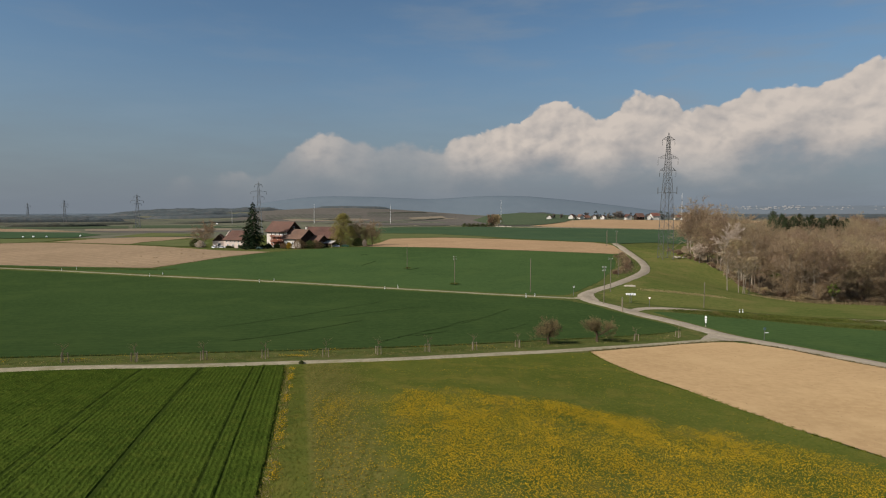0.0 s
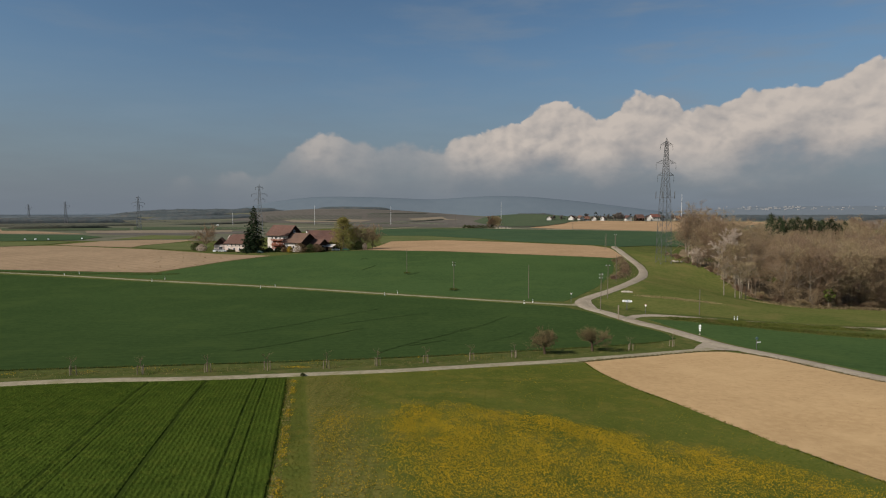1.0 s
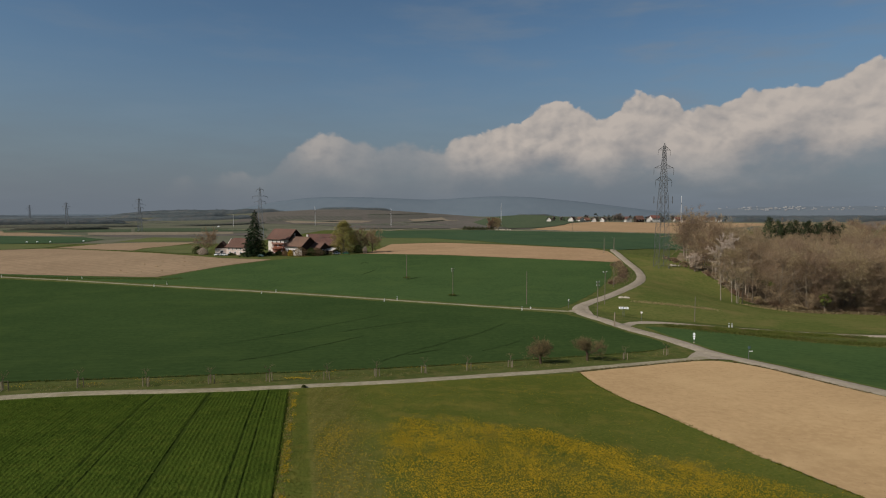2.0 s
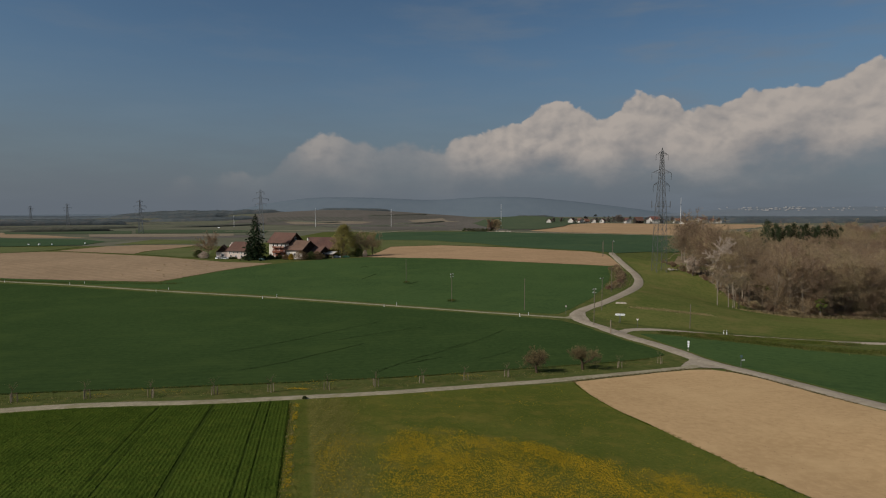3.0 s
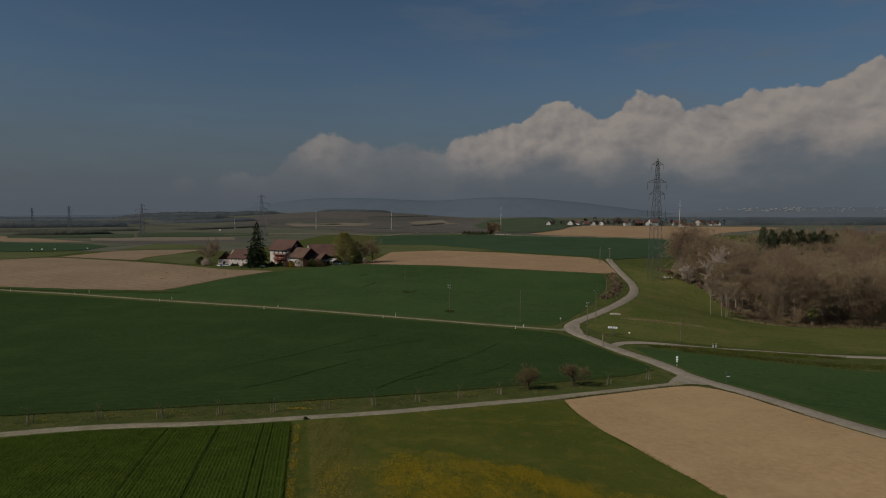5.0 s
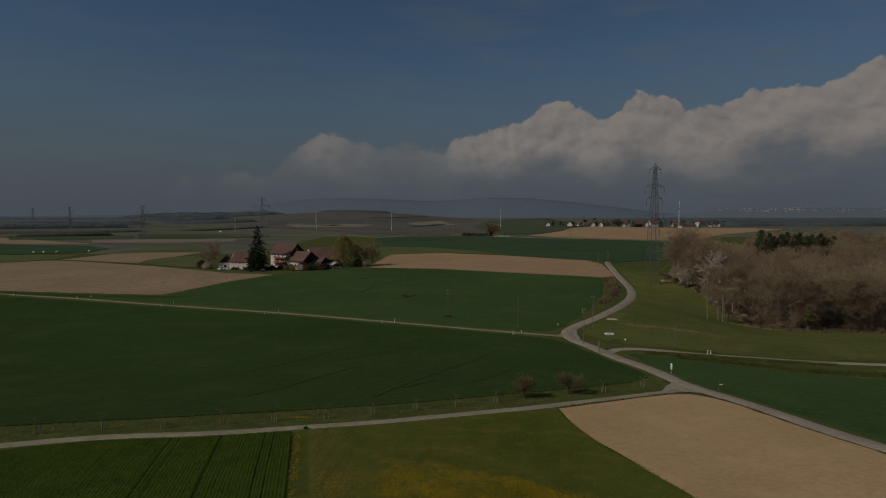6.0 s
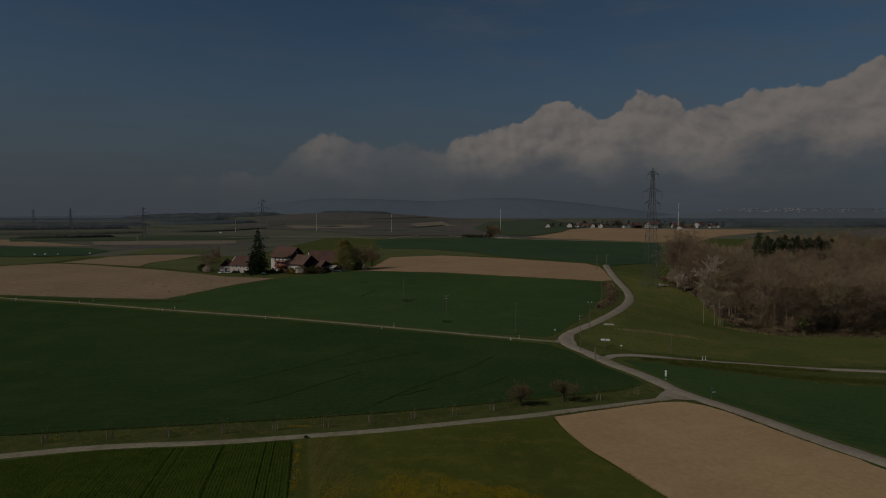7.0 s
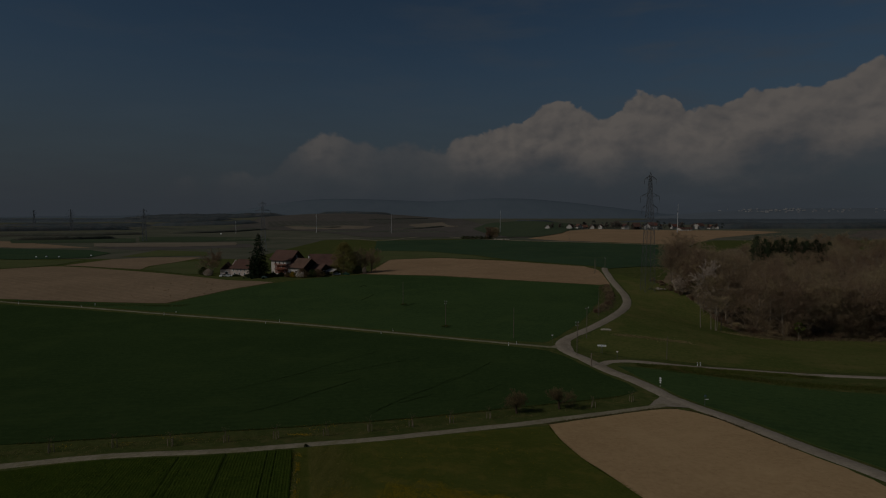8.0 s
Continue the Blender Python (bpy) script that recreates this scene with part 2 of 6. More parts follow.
ASPHALT = surface("old_asphalt", (0.225, 0.188, 0.140), (0.32, 0.272, 0.208), 1.5, 0.08, (0.21, 0.174, 0.125), rough=0.85, bump=0.02)
# pressed plants and soil, darkened in colour for shade in the gap
SHADED_TRACK = surface("wheel_track", (0.019, 0.031, 0.0055), (0.036, 0.051, 0.009), 3.5, 0.5)
# tone for faint wheel tracks, scuffs and painted pole shadows
FAINT_TRACK_SHADE = surface("faint_track_and_pole_shadow", (0.023, 0.040, 0.0130), (0.036, 0.058, 0.0185), 3.0, 0.6)
LITTER = surface("leaf_litter", (0.125, 0.094, 0.058), (0.205, 0.155, 0.098), 1.5, 0.1, bump=0.2)
BARK = surface("grey_bark", (0.115, 0.088, 0.064), (0.20, 0.158, 0.118), 3, 0.4, streak=(1, 1, 0.25))
DARK_BARK = surface("dark_apple_bark", (0.050, 0.036, 0.024), (0.095, 0.070, 0.046), 3, 0.4, streak=(1, 1, 0.25))
PALE_BARK = surface("pale_birch_bark", (0.175, 0.145, 0.108), (0.285, 0.240, 0.188), 4, 0.7)
TWIGS = surface("bare_twigs", (0.232, 0.164, 0.098), (0.350, 0.258, 0.160), 0.6, 0.15, random_tone=0.45, thin=0.38, piece_tone=0.7)
BUD_TWIGS = surface("budding_twigs", (0.135, 0.104, 0.050), (0.215, 0.168, 0.086), 0.6, 0.15, thin=0.3, piece_tone=0.7)
BLOSSOM = surface("pale_blossom", (0.44, 0.355, 0.280), (0.60, 0.500, 0.410), 1.2, 0.3, thin=0.4, piece_tone=0.4)
NEEDLES = surface("spruce_needles", (0.010, 0.020, 0.010), (0.026, 0.040, 0.018), 1.2, 0.3, rough=0.7, random_tone=0.3, piece_tone=0.7)
PINE_NEEDLES = surface("pine_needles", (0.028, 0.040, 0.020), (0.062, 0.072, 0.034), 1.2, 0.3, rough=0.75, random_tone=0.6, thin=0.2, piece_tone=0.7)
# dark leaves with haze of distance painted into the green
FAR_NEEDLES = surface("far_hazed_leaves", (0.045, 0.056, 0.050), (0.070, 0.080, 0.066), 1.2, 0.3, rough=0.75, random_tone=0.4, piece_tone=0.4)
SPRING_LEAVES = surface("spring_leaves", (0.170, 0.152, 0.044), (0.295, 0.250, 0.086), 1.0, 0.25, rough=0.7, thin=0.4, piece_tone=0.7)
SHRUB_LEAVES = surface("shrub_leaves", (0.040, 0.052, 0.018), (0.090, 0.096, 0.036), 1.0, 0.25, rough=0.75, random_tone=0.6, thin=0.35, piece_tone=0.7)
RUST_LEAVES = surface("russet_leaves", (0.150, 0.100, 0.055), (0.250, 0.172, 0.098), 1.0, 0.25, rough=0.75, thin=0.4, piece_tone=0.6)
YELLOW_LEAVES = surface("forsythia_flowers", (0.24, 0.15, 0.02), (0.38, 0.25, 0.04), 1.0, 0.25)
PETALS = surface("dandelion_petals", (0.315, 0.200, 0.010), (0.480, 0.312, 0.018), 6, 0.3, rough=0.7, thin=0.3, piece_tone=0.7)
STEEL = surface("galvanised_steel", (0.085, 0.085, 0.085), (0.15, 0.15, 0.15), 1.5, 0.2, rough=0.6, metal=0.3)
# paler, bluer steel used for the distant pylons
FAR_STEEL = surface("pale_blue_grey_steel", (0.17, 0.18, 0.19), (0.23, 0.24, 0.25), 1, 0.1, rough=0.7)
PALE_MAST = surface("pale_concrete", (0.50, 0.50, 0.49), (0.66, 0.65, 0.63), 1, 0.1)
CERAMIC = surface("glass_insulator", (0.03, 0.035, 0.035), (0.06, 0.065, 0.06), 4, 0.5, rough=0.3)
POLE_WOOD = surface("grey_pole_wood", (0.11, 0.092, 0.068), (0.19, 0.162, 0.122), 5, 0.6, streak=(1, 1, 0.15))
TIMBER = surface("weathered_timber", (0.17, 0.135, 0.095), (0.30, 0.245, 0.18), 5, 0.6, streak=(1, 1, 0.15))
DARK_TIMBER = surface("dark_barn_boards", (0.032, 0.022, 0.017), (0.070, 0.048, 0.036), 3, 0.3, streak=(3, 3, 0.3), bump=0.03)
PLASTER = surface("white_plaster", (0.50, 0.45, 0.395), (0.65, 0.595, 0.53), 2, 0.2, (0.43, 0.375, 0.315))
PINK_PLASTER = surface("pink_plaster", (0.52, 0.42, 0.36), (0.66, 0.55, 0.48), 2, 0.2, (0.46, 0.36, 0.30))
TILES = surface("brown_roof_tiles", (0.085, 0.050, 0.041), (0.150, 0.086, 0.067), 2.5, 0.15, (0.10, 0.068, 0.056), bump=0.05, random_tone=0.5)
RED_TILES = surface("red_roof_tiles", (0.125, 0.060, 0.046), (0.205, 0.098, 0.072), 2.5, 0.15, (0.13, 0.078, 0.06), bump=0.05, random_tone=0.4)
RED_BOARDS = surface("red_brown_boards", (0.150, 0.060, 0.040), (0.235, 0.098, 0.064), 3, 0.3, streak=(3, 3, 0.3))
TIN = surface("pale_sheet_metal", (0.40, 0.36, 0.32), (0.52, 0.47, 0.42), 2, 0.2, rough=0.5)
PANE = surface("dark_window_glass", (0.020, 0.024, 0.028), (0.040, 0.046, 0.052), 1, 0.2, rough=0.15)
WHITE = surface("white_paint", (0.74, 0.74, 0.72), (0.84, 0.84, 0.82), 4, 0.4, rough=0.5)
BLACK = surface("black_paint", (0.015, 0.015, 0.015), (0.03, 0.03, 0.03), 4, 0.4, rough=0.5)
GREY_BAR = surface("grey_lettering", (0.20, 0.20, 0.21), (0.28, 0.28, 0.29), 4, 0.4)
BLUE = surface("blue_sign_paint", (0.03, 0.09, 0.24), (0.05, 0.12, 0.30), 4, 0.4, rough=0.5)
RED_PAINT = surface("red_sign_paint", (0.38, 0.03, 0.02), (0.48, 0.05, 0.03), 4, 0.4, rough=0.5)
TEAL = surface("teal_tarpaulin", (0.06, 0.105, 0.095), (0.10, 0.155, 0.140), 2, 0.3, rough=0.6)
GREEN_PAINT = surface("green_machine_paint", (0.02, 0.08, 0.03), (0.03, 0.12, 0.045), 2, 0.3, rough=0.5)
ROCK = surface("pale_stones", (0.26, 0.225, 0.17), (0.40, 0.355, 0.285), 1.5, 0.3, bump=0.06)
STRAW = surface("dead_grass", (0.225, 0.175, 0.082), (0.345, 0.275, 0.138), 1.2, 0.15, thin=0.4, piece_tone=0.7)
YOUNG_LEAVES = surface("young_green_leaves", (0.085, 0.105, 0.024), (0.150, 0.165, 0.045), 1.0, 0.25, rough=0.75, thin=0.4, piece_tone=0.6)
STRAW_BROWN = surface("brown_scrub", (0.120, 0.092, 0.052), (0.200, 0.153, 0.088), 1.2, 0.15, thin=0.3, piece_tone=0.7)
# haze is painted in: the plain greyed, the village plaster dimmed
FAR_PLAIN = surface("haze_greyed_plain", (0.088, 0.092, 0.062), (0.130, 0.122, 0.088), 0.03, 0.006, (0.074, 0.088, 0.056), bump=0.2)
FAR_PLASTER = surface("village_plaster", (0.46, 0.43, 0.385), (0.58, 0.545, 0.49), 2, 0.2)
TOWN_WALL = surface("far_house_walls", (0.25, 0.245, 0.24), (0.36, 0.35, 0.34), 0.2, 0.02)
# vineyard and fallow tones, greyed in colour for the haze of distance
VINES = surface("vineyard_soil_hazed", (0.096, 0.086, 0.074), (0.128, 0.114, 0.098), 0.25, 0.012, (0.086, 0.086, 0.068), bump=0.2, rows=(35, 14, 0.2))
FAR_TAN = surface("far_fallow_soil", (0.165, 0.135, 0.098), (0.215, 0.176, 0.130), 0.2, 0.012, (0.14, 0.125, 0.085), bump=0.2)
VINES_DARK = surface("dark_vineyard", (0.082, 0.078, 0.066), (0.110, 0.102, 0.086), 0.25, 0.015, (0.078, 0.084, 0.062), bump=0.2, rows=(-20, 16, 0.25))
# bare woods with distance haze painted in, bluer for the farthest belts
FAR_WOOD = surface("haze_tinted_woods", (0.070, 0.085, 0.090), (0.100, 0.113, 0.116), 0.07, 0.015, (0.126, 0.116, 0.108), thin=0.3, piece_tone=0.15)
HAZY_WOOD = surface("haze_blued_woods", (0.090, 0.108, 0.120), (0.111, 0.128, 0.139), 0.05, 0.01, (0.105, 0.120, 0.127), thin=0.3, piece_tone=0.1)
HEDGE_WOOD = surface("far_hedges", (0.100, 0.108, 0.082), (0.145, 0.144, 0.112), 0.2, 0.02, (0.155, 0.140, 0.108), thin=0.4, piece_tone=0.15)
BROWN_WOOD = surface("far_brown_woods", (0.128, 0.108, 0.090), (0.180, 0.154, 0.126), 0.3, 0.03, (0.115, 0.110, 0.095), thin=0.4, piece_tone=0.25)
# aerial haze of the horizon is painted into both ridge colours
RIDGE_NEAR = surface("haze_tinted_hills", (0.126, 0.146, 0.165), (0.136, 0.156, 0.174), 0.02, 0.003)
RIDGE_FAR = surface("haze_tinted_mountains", (0.104, 0.128, 0.150), (0.113, 0.137, 0.158), 0.01, 0.002)


# ---- building blocks ----
class Geo:
    """Vertices and faces of one mesh."""

    def __init__(self):
        self.v, self.f = [], []

    def face(self, *points):
        start = len(self.v)
        self.v += [tuple(p) for p in points]
        self.f.append(tuple(range(start, start + len(points))))

    def box(self, centre, size, turn=0.0):
        c, s = math.cos(turn), math.sin(turn)
        start = len(self.v)
        for dz in (-0.5, 0.5):
            for dx, dy in ((-0.5, -0.5), (0.5, -0.5), (0.5, 0.5), (-0.5, 0.5)):
                x, y = dx * size[0], dy * size[1]
                self.v.append((centre[0] + c * x - s * y, centre[1] + s * x + c * y, centre[2] + dz * size[2]))
        for q in ((3, 2, 1, 0), (4, 5, 6, 7), (0, 1, 5, 4), (1, 2, 6, 5), (2, 3, 7, 6), (3, 0, 4, 7)):
            self.f.append(tuple(start + i for i in q))

    def tube(self, a, b, r0, r1, sides=5, cap=False):
        a, b = Vector(a), Vector(b)
        way = (b - a).normalized()
        side = way.orthogonal().normalized()
        other = way.cross(side)
        start = len(self.v)
        for p, r in ((a, r0), (b, r1)):
            for i in range(sides):
                w = 2 * math.pi * i / sides
                self.v.append(tuple(p + (side * math.cos(w) + other * math.sin(w)) * r))
        for i in range(sides):
            j = (i + 1) % sides
            self.f.append((start + i, start + j, start + sides + j, start + sides + i))
        if cap:
            self.f.append(tuple(start + sides + i for i in range(sides)))
            self.f.append(tuple(start + i for i in reversed(range(sides))))

    def blade(self, a, b, width, rng):
        a, b = Vector(a), Vector(b)
        side = (b - a).cross(Vector((rng.uniform(-1, 1), rng.uniform(-1, 1), rng.uniform(-1, 1))))
        side = side.normalized() * width / 2 if side.length > 1e-6 else Vector((width / 2, 0, 0))
        self.face(a - side, a + side, b + side * 0.4, b - side * 0.4)

    def leaf(self, p, size, rng):
        d = Vector((rng.gauss(0, 1), rng.gauss(0, 1), rng.gauss(0, 1))).normalized()
        e = d.orthogonal().normalized() * size * rng.uniform(0.4, 0.7)
        d = d * size * rng.uniform(0.6, 1.0)
        p = Vector(p)
        self.face(p - d * 0.5, p + e * 0.5, p + d * 0.5, p - e * 0.5)

    def blob(self, centre, radii, rng, rough=0.25, rings=4, sides=7):
        start = len(self.v)
        cx, cy, cz = centre
        for i in range(1, rings):
            a = math.pi * i / rings
            for j in range(sides):
                b = 2 * math.pi * j / sides
                k = 1 + rng.uniform(-rough, rough)
                self.v.append((cx + radii[0] * k * math.sin(a) * math.cos(b), cy + radii[1] * k * math.sin(a) * math.sin(b), cz + radii[2] * k * math.cos(a)))
        top = len(self.v)
        self.v += [(cx, cy, cz + radii[2]), (cx, cy, cz - radii[2])]
        for i in range(rings - 2):
            for j in range(sides):
                q = start + i * sides
                self.f.append((q + j, q + sides + j, q + sides + (j + 1) % sides, q + (j + 1) % sides))
        for j in range(sides):
            self.f.append((top, start + j, start + (j + 1) % sides))
            q = start + (rings - 2) * sides
            self.f.append((top + 1, q + (j + 1) % sides, q + j))

    def mesh(self, name, material, smooth=False):
        made = bpy.data.meshes.new(name)
        made.from_pydata(self.v, [], self.f)
        made.materials.append(material)
        if smooth:
            made.polygons.foreach_set("use_smooth", [True] * len(made.polygons))
        made.update()
        return made


def part(name, geo, material, parent, label="", smooth=False):
    ob = new(name, geo.mesh(name, material, smooth))
    ob.parent = parent
    return tagged(ob, label)


def thing(name, m, label, category, group="", kind=""):
    ob = new(name)
    ob.empty_display_size = 0.5
    ob.matrix_basis = m
    return tagged(ob, label, category, group, kind)


# ---- the lie of the land ----
KNOTS = [(-400, 6), (-60, 5), (20, 3.4), (46, 2.0), (65, 0.4), (82, -1.7), (98, -3.2), (117, -5), (150, -6.2), (190, -6.9), (250, -6.8), (312, -4.6), (345, -4.4),
         (400, -6.4), (800, -11), (1060, -16), (1300, -19.5), (1700, -24), (2000, -27), (2600, -42), (4300, -66), (6000, -80)]
profile_y = np.arange(-400, 6001, 2.0)
profile_z = np.interp(profile_y, [k[0] for k in KNOTS], [k[1] for k in KNOTS])


def smoothed(z, width):
    kernel = np.hanning(width) / np.hanning(width).sum()
    return np.convolve(np.pad(z, width, mode="edge"), kernel, "same")[width:-width]


blend = np.clip((profile_y - 300) / 300, 0, 1)
profile_z = smoothed(profile_z, 11) * (1 - blend) + smoothed(profile_z, 101) * blend


def step(t):
    t = min(1.0, max(0.0, t))
    return t * t * (3 - 2 * t)


def lie(x, y):
    """Height of the ground: a knoll in front, a shallow dip, a ravine under the wood, a rise under the village, far hills."""
    z = float(np.interp(y, profile_y, profile_z))
    z -= 11.2 * step((x - 66) / 80) * math.exp(-(((y - 235) / (74 if y < 235 else 40)) ** 2))
    z -= 1.3 * step((x - 50) / 40) * (1 - step((x - 90) / 40)) * math.exp(-(((y - 155) / 40) ** 2))
    z -= 0.022 * x * math.exp(-(((y - 85) / 45) ** 2)) * math.exp(-((x / 150) ** 2))
    z -= 9.5 * step((x - 138) / 70) * math.exp(-(((y - 330) / 110) ** 2))
    z -= 1.6 * step((x - 2) / 28) * (1 - step((x - 40) / 22)) * math.exp(-(((y - 45) / 26) ** 2))
    z += 33 * math.exp(-(((x + 330) / 380) ** 2)) * math.exp(-(((y - 2000) / 420) ** 2))
    z += 14 * math.exp(-(((x + 900) / 210) ** 2)) * math.exp(-(((y - 2050) / 350) ** 2))
    z -= 0.5 * math.exp(-(((y - 212) / 45) ** 2)) * (1 - step((x - 10) / 40))
    z += 15 * math.exp(-(((x - 170) / 150) ** 2)) * math.exp(-(((y - 1300) / 140) ** 2))
    z += 7 * step((x - 60) / 160) * math.exp(-(((y - 1090) / 260) ** 2))
    return z


def on_ground(x, y, turn=0.0, sink=0.0):
    return pose(x, y, lie(x, y) - sink, 0, 0, turn)


def lines(low, high, first, grow, middle):
    """Grid lines, close together near the middle stretch and wider apart outside it."""
    inner = list(np.arange(middle[0], middle[1] + 0.1, first))
    gap, right = first, [inner[-1]]
    while right[-1] < high:
        gap *= grow
        right.append(right[-1] + gap)
    gap, left = first, [inner[0]]
    while left[-1] > low:
        gap *= grow
        left.append(left[-1] - gap)
    return left[:0:-1] + inner + right[1:]


def ground_sheet():
    xs, ys = lines(-3300, 3300, 5.0, 1.10, (-240, 240)), lines(-320, 4300, 5.0, 1.06, (-40, 480))
    geo = Geo()
    geo.v = [(x, y, lie(x, y)) for y in ys for x in xs]
    w = len(xs)
    geo.f = [(j * w + i, j * w + i + 1, (j + 1) * w + i + 1, (j + 1) * w + i) for j in range(len(ys) - 1) for i in range(w - 1)]
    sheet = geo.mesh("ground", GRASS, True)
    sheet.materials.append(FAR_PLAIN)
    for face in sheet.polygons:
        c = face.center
        # beyond this edge the sheet takes the tone with painted haze
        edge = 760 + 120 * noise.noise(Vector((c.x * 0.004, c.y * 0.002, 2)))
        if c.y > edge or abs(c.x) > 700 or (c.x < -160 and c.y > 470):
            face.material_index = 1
    return tagged(new("ground", sheet), "rough green and straw-coloured grass over rolling farmland", "ground", kind="structure")


def curve_through(points, gap):
    """Points of a smooth curve through the given ones."""
    p = [Vector((*q, 0)) for q in points]
    p = [p[0] * 2 - p[1]] + p + [p[-1] * 2 - p[-2]]
    out = []
    for a, b, c, d in zip(p, p[1:], p[2:], p[3:]):
        count = max(1, int((c - b).length / gap))
        for i in range(count):
            t = i / count
            out.append(0.5 * (2 * b + (c - a) * t + (2 * a - 5 * b + 4 * c - d) * t * t + (3 * b - a - 3 * c + d) * t ** 3))
    return out + [p[-2]]


def patch(name, outline, material, lift, grid, label, category, ragged=0.3, skirt=0.0):
    """A field: an outline in plan, draped over the ground; skirt: the standing crop's edge."""
    rng = random.Random(name + label)
    ring = []
    for (ax, ay), (bx, by) in zip(outline, outline[1:] + outline[:1]):
        count = max(1, int(math.hypot(bx - ax, by - ay) / (grid * 0.5)))
        for i in range(count):
            t = i / count
            ring.append((ax + (bx - ax) * t + rng.uniform(-ragged, ragged), ay + (by - ay) * t + rng.uniform(-ragged, ragged)))
    bm = bmesh.new()
    bm.faces.new([bm.verts.new((x, y, 0)) for x, y in ring])
    bmesh.ops.triangulate(bm, faces=bm.faces[:])
    for axis in (0, 1):
        low, high = min(p[axis] for p in ring), max(p[axis] for p in ring)
        for k in range(math.ceil(low / grid), math.floor(high / grid) + 1):
            co, no = [0, 0, 0], [0, 0, 0]
            co[axis], no[axis] = k * grid, 1
            bmesh.ops.bisect_plane(bm, geom=bm.verts[:] + bm.edges[:] + bm.faces[:], plane_co=co, plane_no=no)
    for v in bm.verts:
        v.co.z = lie(v.co.x, v.co.y) + lift
    for f in bm.faces:
        f.smooth = True
        if f.normal.z < 0:
            f.normal_flip()
    if skirt:
        rim = [e for e in bm.edges if e.is_boundary]
        for e in rim:
            e.smooth = False
        made = bmesh.ops.extrude_edge_only(bm, edges=rim)
        for f in made["geom"]:
            if isinstance(f, bmesh.types.BMFace):
                f.smooth = False
        for v in made["geom"]:
            if isinstance(v, bmesh.types.BMVert):
                v.co.z -= skirt
    data = bpy.data.meshes.new(name)
    bm.to_mesh(data)
    bm.free()
    data.materials.append(material)
    return tagged(new(name, data), label, category, kind="structure")


def ribbon(name, points, width, material, lift, label, category, gap=2.5, ragged=0.12, kind="structure"):
    """A road along a curve, slightly cambered, with worn edges; a wheel track is a flat groove."""
    camber = 0.0 if name == "wheel_track" else 1.0
    rng = random.Random(label + str(points[0]))
    run = curve_through(points, gap)
    geo = Geo()
    for i, p in enumerate(run):
        way = (run[min(i + 1, len(run) - 1)] - run[max(i - 1, 0)]).normalized()
        side = Vector((way.y, -way.x, 0))
        here = width(i / (len(run) - 1)) if callable(width) else width
        for k, off, up in ((0, -0.56, -0.17), (1, -0.40, 0.0), (2, 0, 0.03), (3, 0.40, 0.0), (4, 0.56, -0.17)):
            wear = rng.uniform(-ragged, ragged) if k in (0, 1, 3, 4) else 0
            q = p + side * (off * here + wear)
            geo.v.append((q.x, q.y, lie(q.x, q.y) + lift + up * camber))
        if i:
            b = 5 * i
            geo.f += [(b - 5 + k, b - 4 + k, b + 1 + k, b + k) for k in range(4)]
    return tagged(new(name, geo.mesh(name, material, True)), label, category, kind=kind)


ground_sheet()

# ---- roads ----
ribbon("road_1", [(-120, 41), (-85, 54), (-59, 64.9), (-52.2, 67.8), (-46.2, 69.9), (-40.1, 71.2), (-33.9, 72.3), (-27.7, 74.1), (-17.0, 77.9), (-6.7, 81.8), (0.0, 84.8), (10.1, 89.3), (17.6, 92.5), (24.8, 96.0), (36.0, 101.4), (42.1, 104.2), (51.5, 108.9)], 2.0, GRAVEL, 0.16,
       "narrow pale gravel farm track between verges", "farm track")
ribbon("road_2", [(150, 470), (126, 420), (112, 383), (99.4, 325), (95, 295), (93, 275.5), (89.2, 259), (81.1, 239), (72.2, 221), (62.4, 205), (54.2, 193), (47, 183), (42, 174), (40.5, 166), (41.5, 159), (44, 152), (45.7, 145), (47.8, 138),
                  (51.1, 130), (53.6, 122), (55, 115), (56.3, 110.5), (58.1, 105.9), (60.2, 100.2), (62.0, 93.8), (63.8, 86.0), (66.5, 72), (69, 52)], 3.5, ASPHALT, 0.19, "winding worn pale grey asphalt lane", "road")
ribbon("road_3", [(-260, 272), (-220, 260), (-188, 250), (-159, 242), (-112, 226), (-57, 208), (-15, 191), (13, 178), (26, 172), (40, 165.5)], 1.7, GRASSY_GRAVEL, 0.15, "pale gravel track between two wheat fields", "farm track")
ribbon("road_4", [(46.3, 144), (50, 148.2), (56, 149.6), (62, 148.4), (67, 147.0), (73, 145.9), (80, 145.6), (87, 145.6), (94, 144.2), (107, 140.9), (130, 137), (160, 138), (200, 140)], 2.6, ASPHALT, 0.182, "grey side lane dipping towards the wood", "road")
patch("pavement", [(50.5, 112.5), (47.5, 107.8), (53, 107), (57.5, 106.2), (57.5, 113), (54.2, 118), (53, 116)], ASPHALT, 0.12, 4, "worn asphalt mouth where track and lane meet", "road", 0.1)
patch("pavement", [(40, 170), (36.5, 166.8), (40, 163.5), (43, 160), (44, 170), (45.5, 177)], ASPHALT, 0.12, 4, "worn asphalt mouth of the upper junction", "road", 0.1)

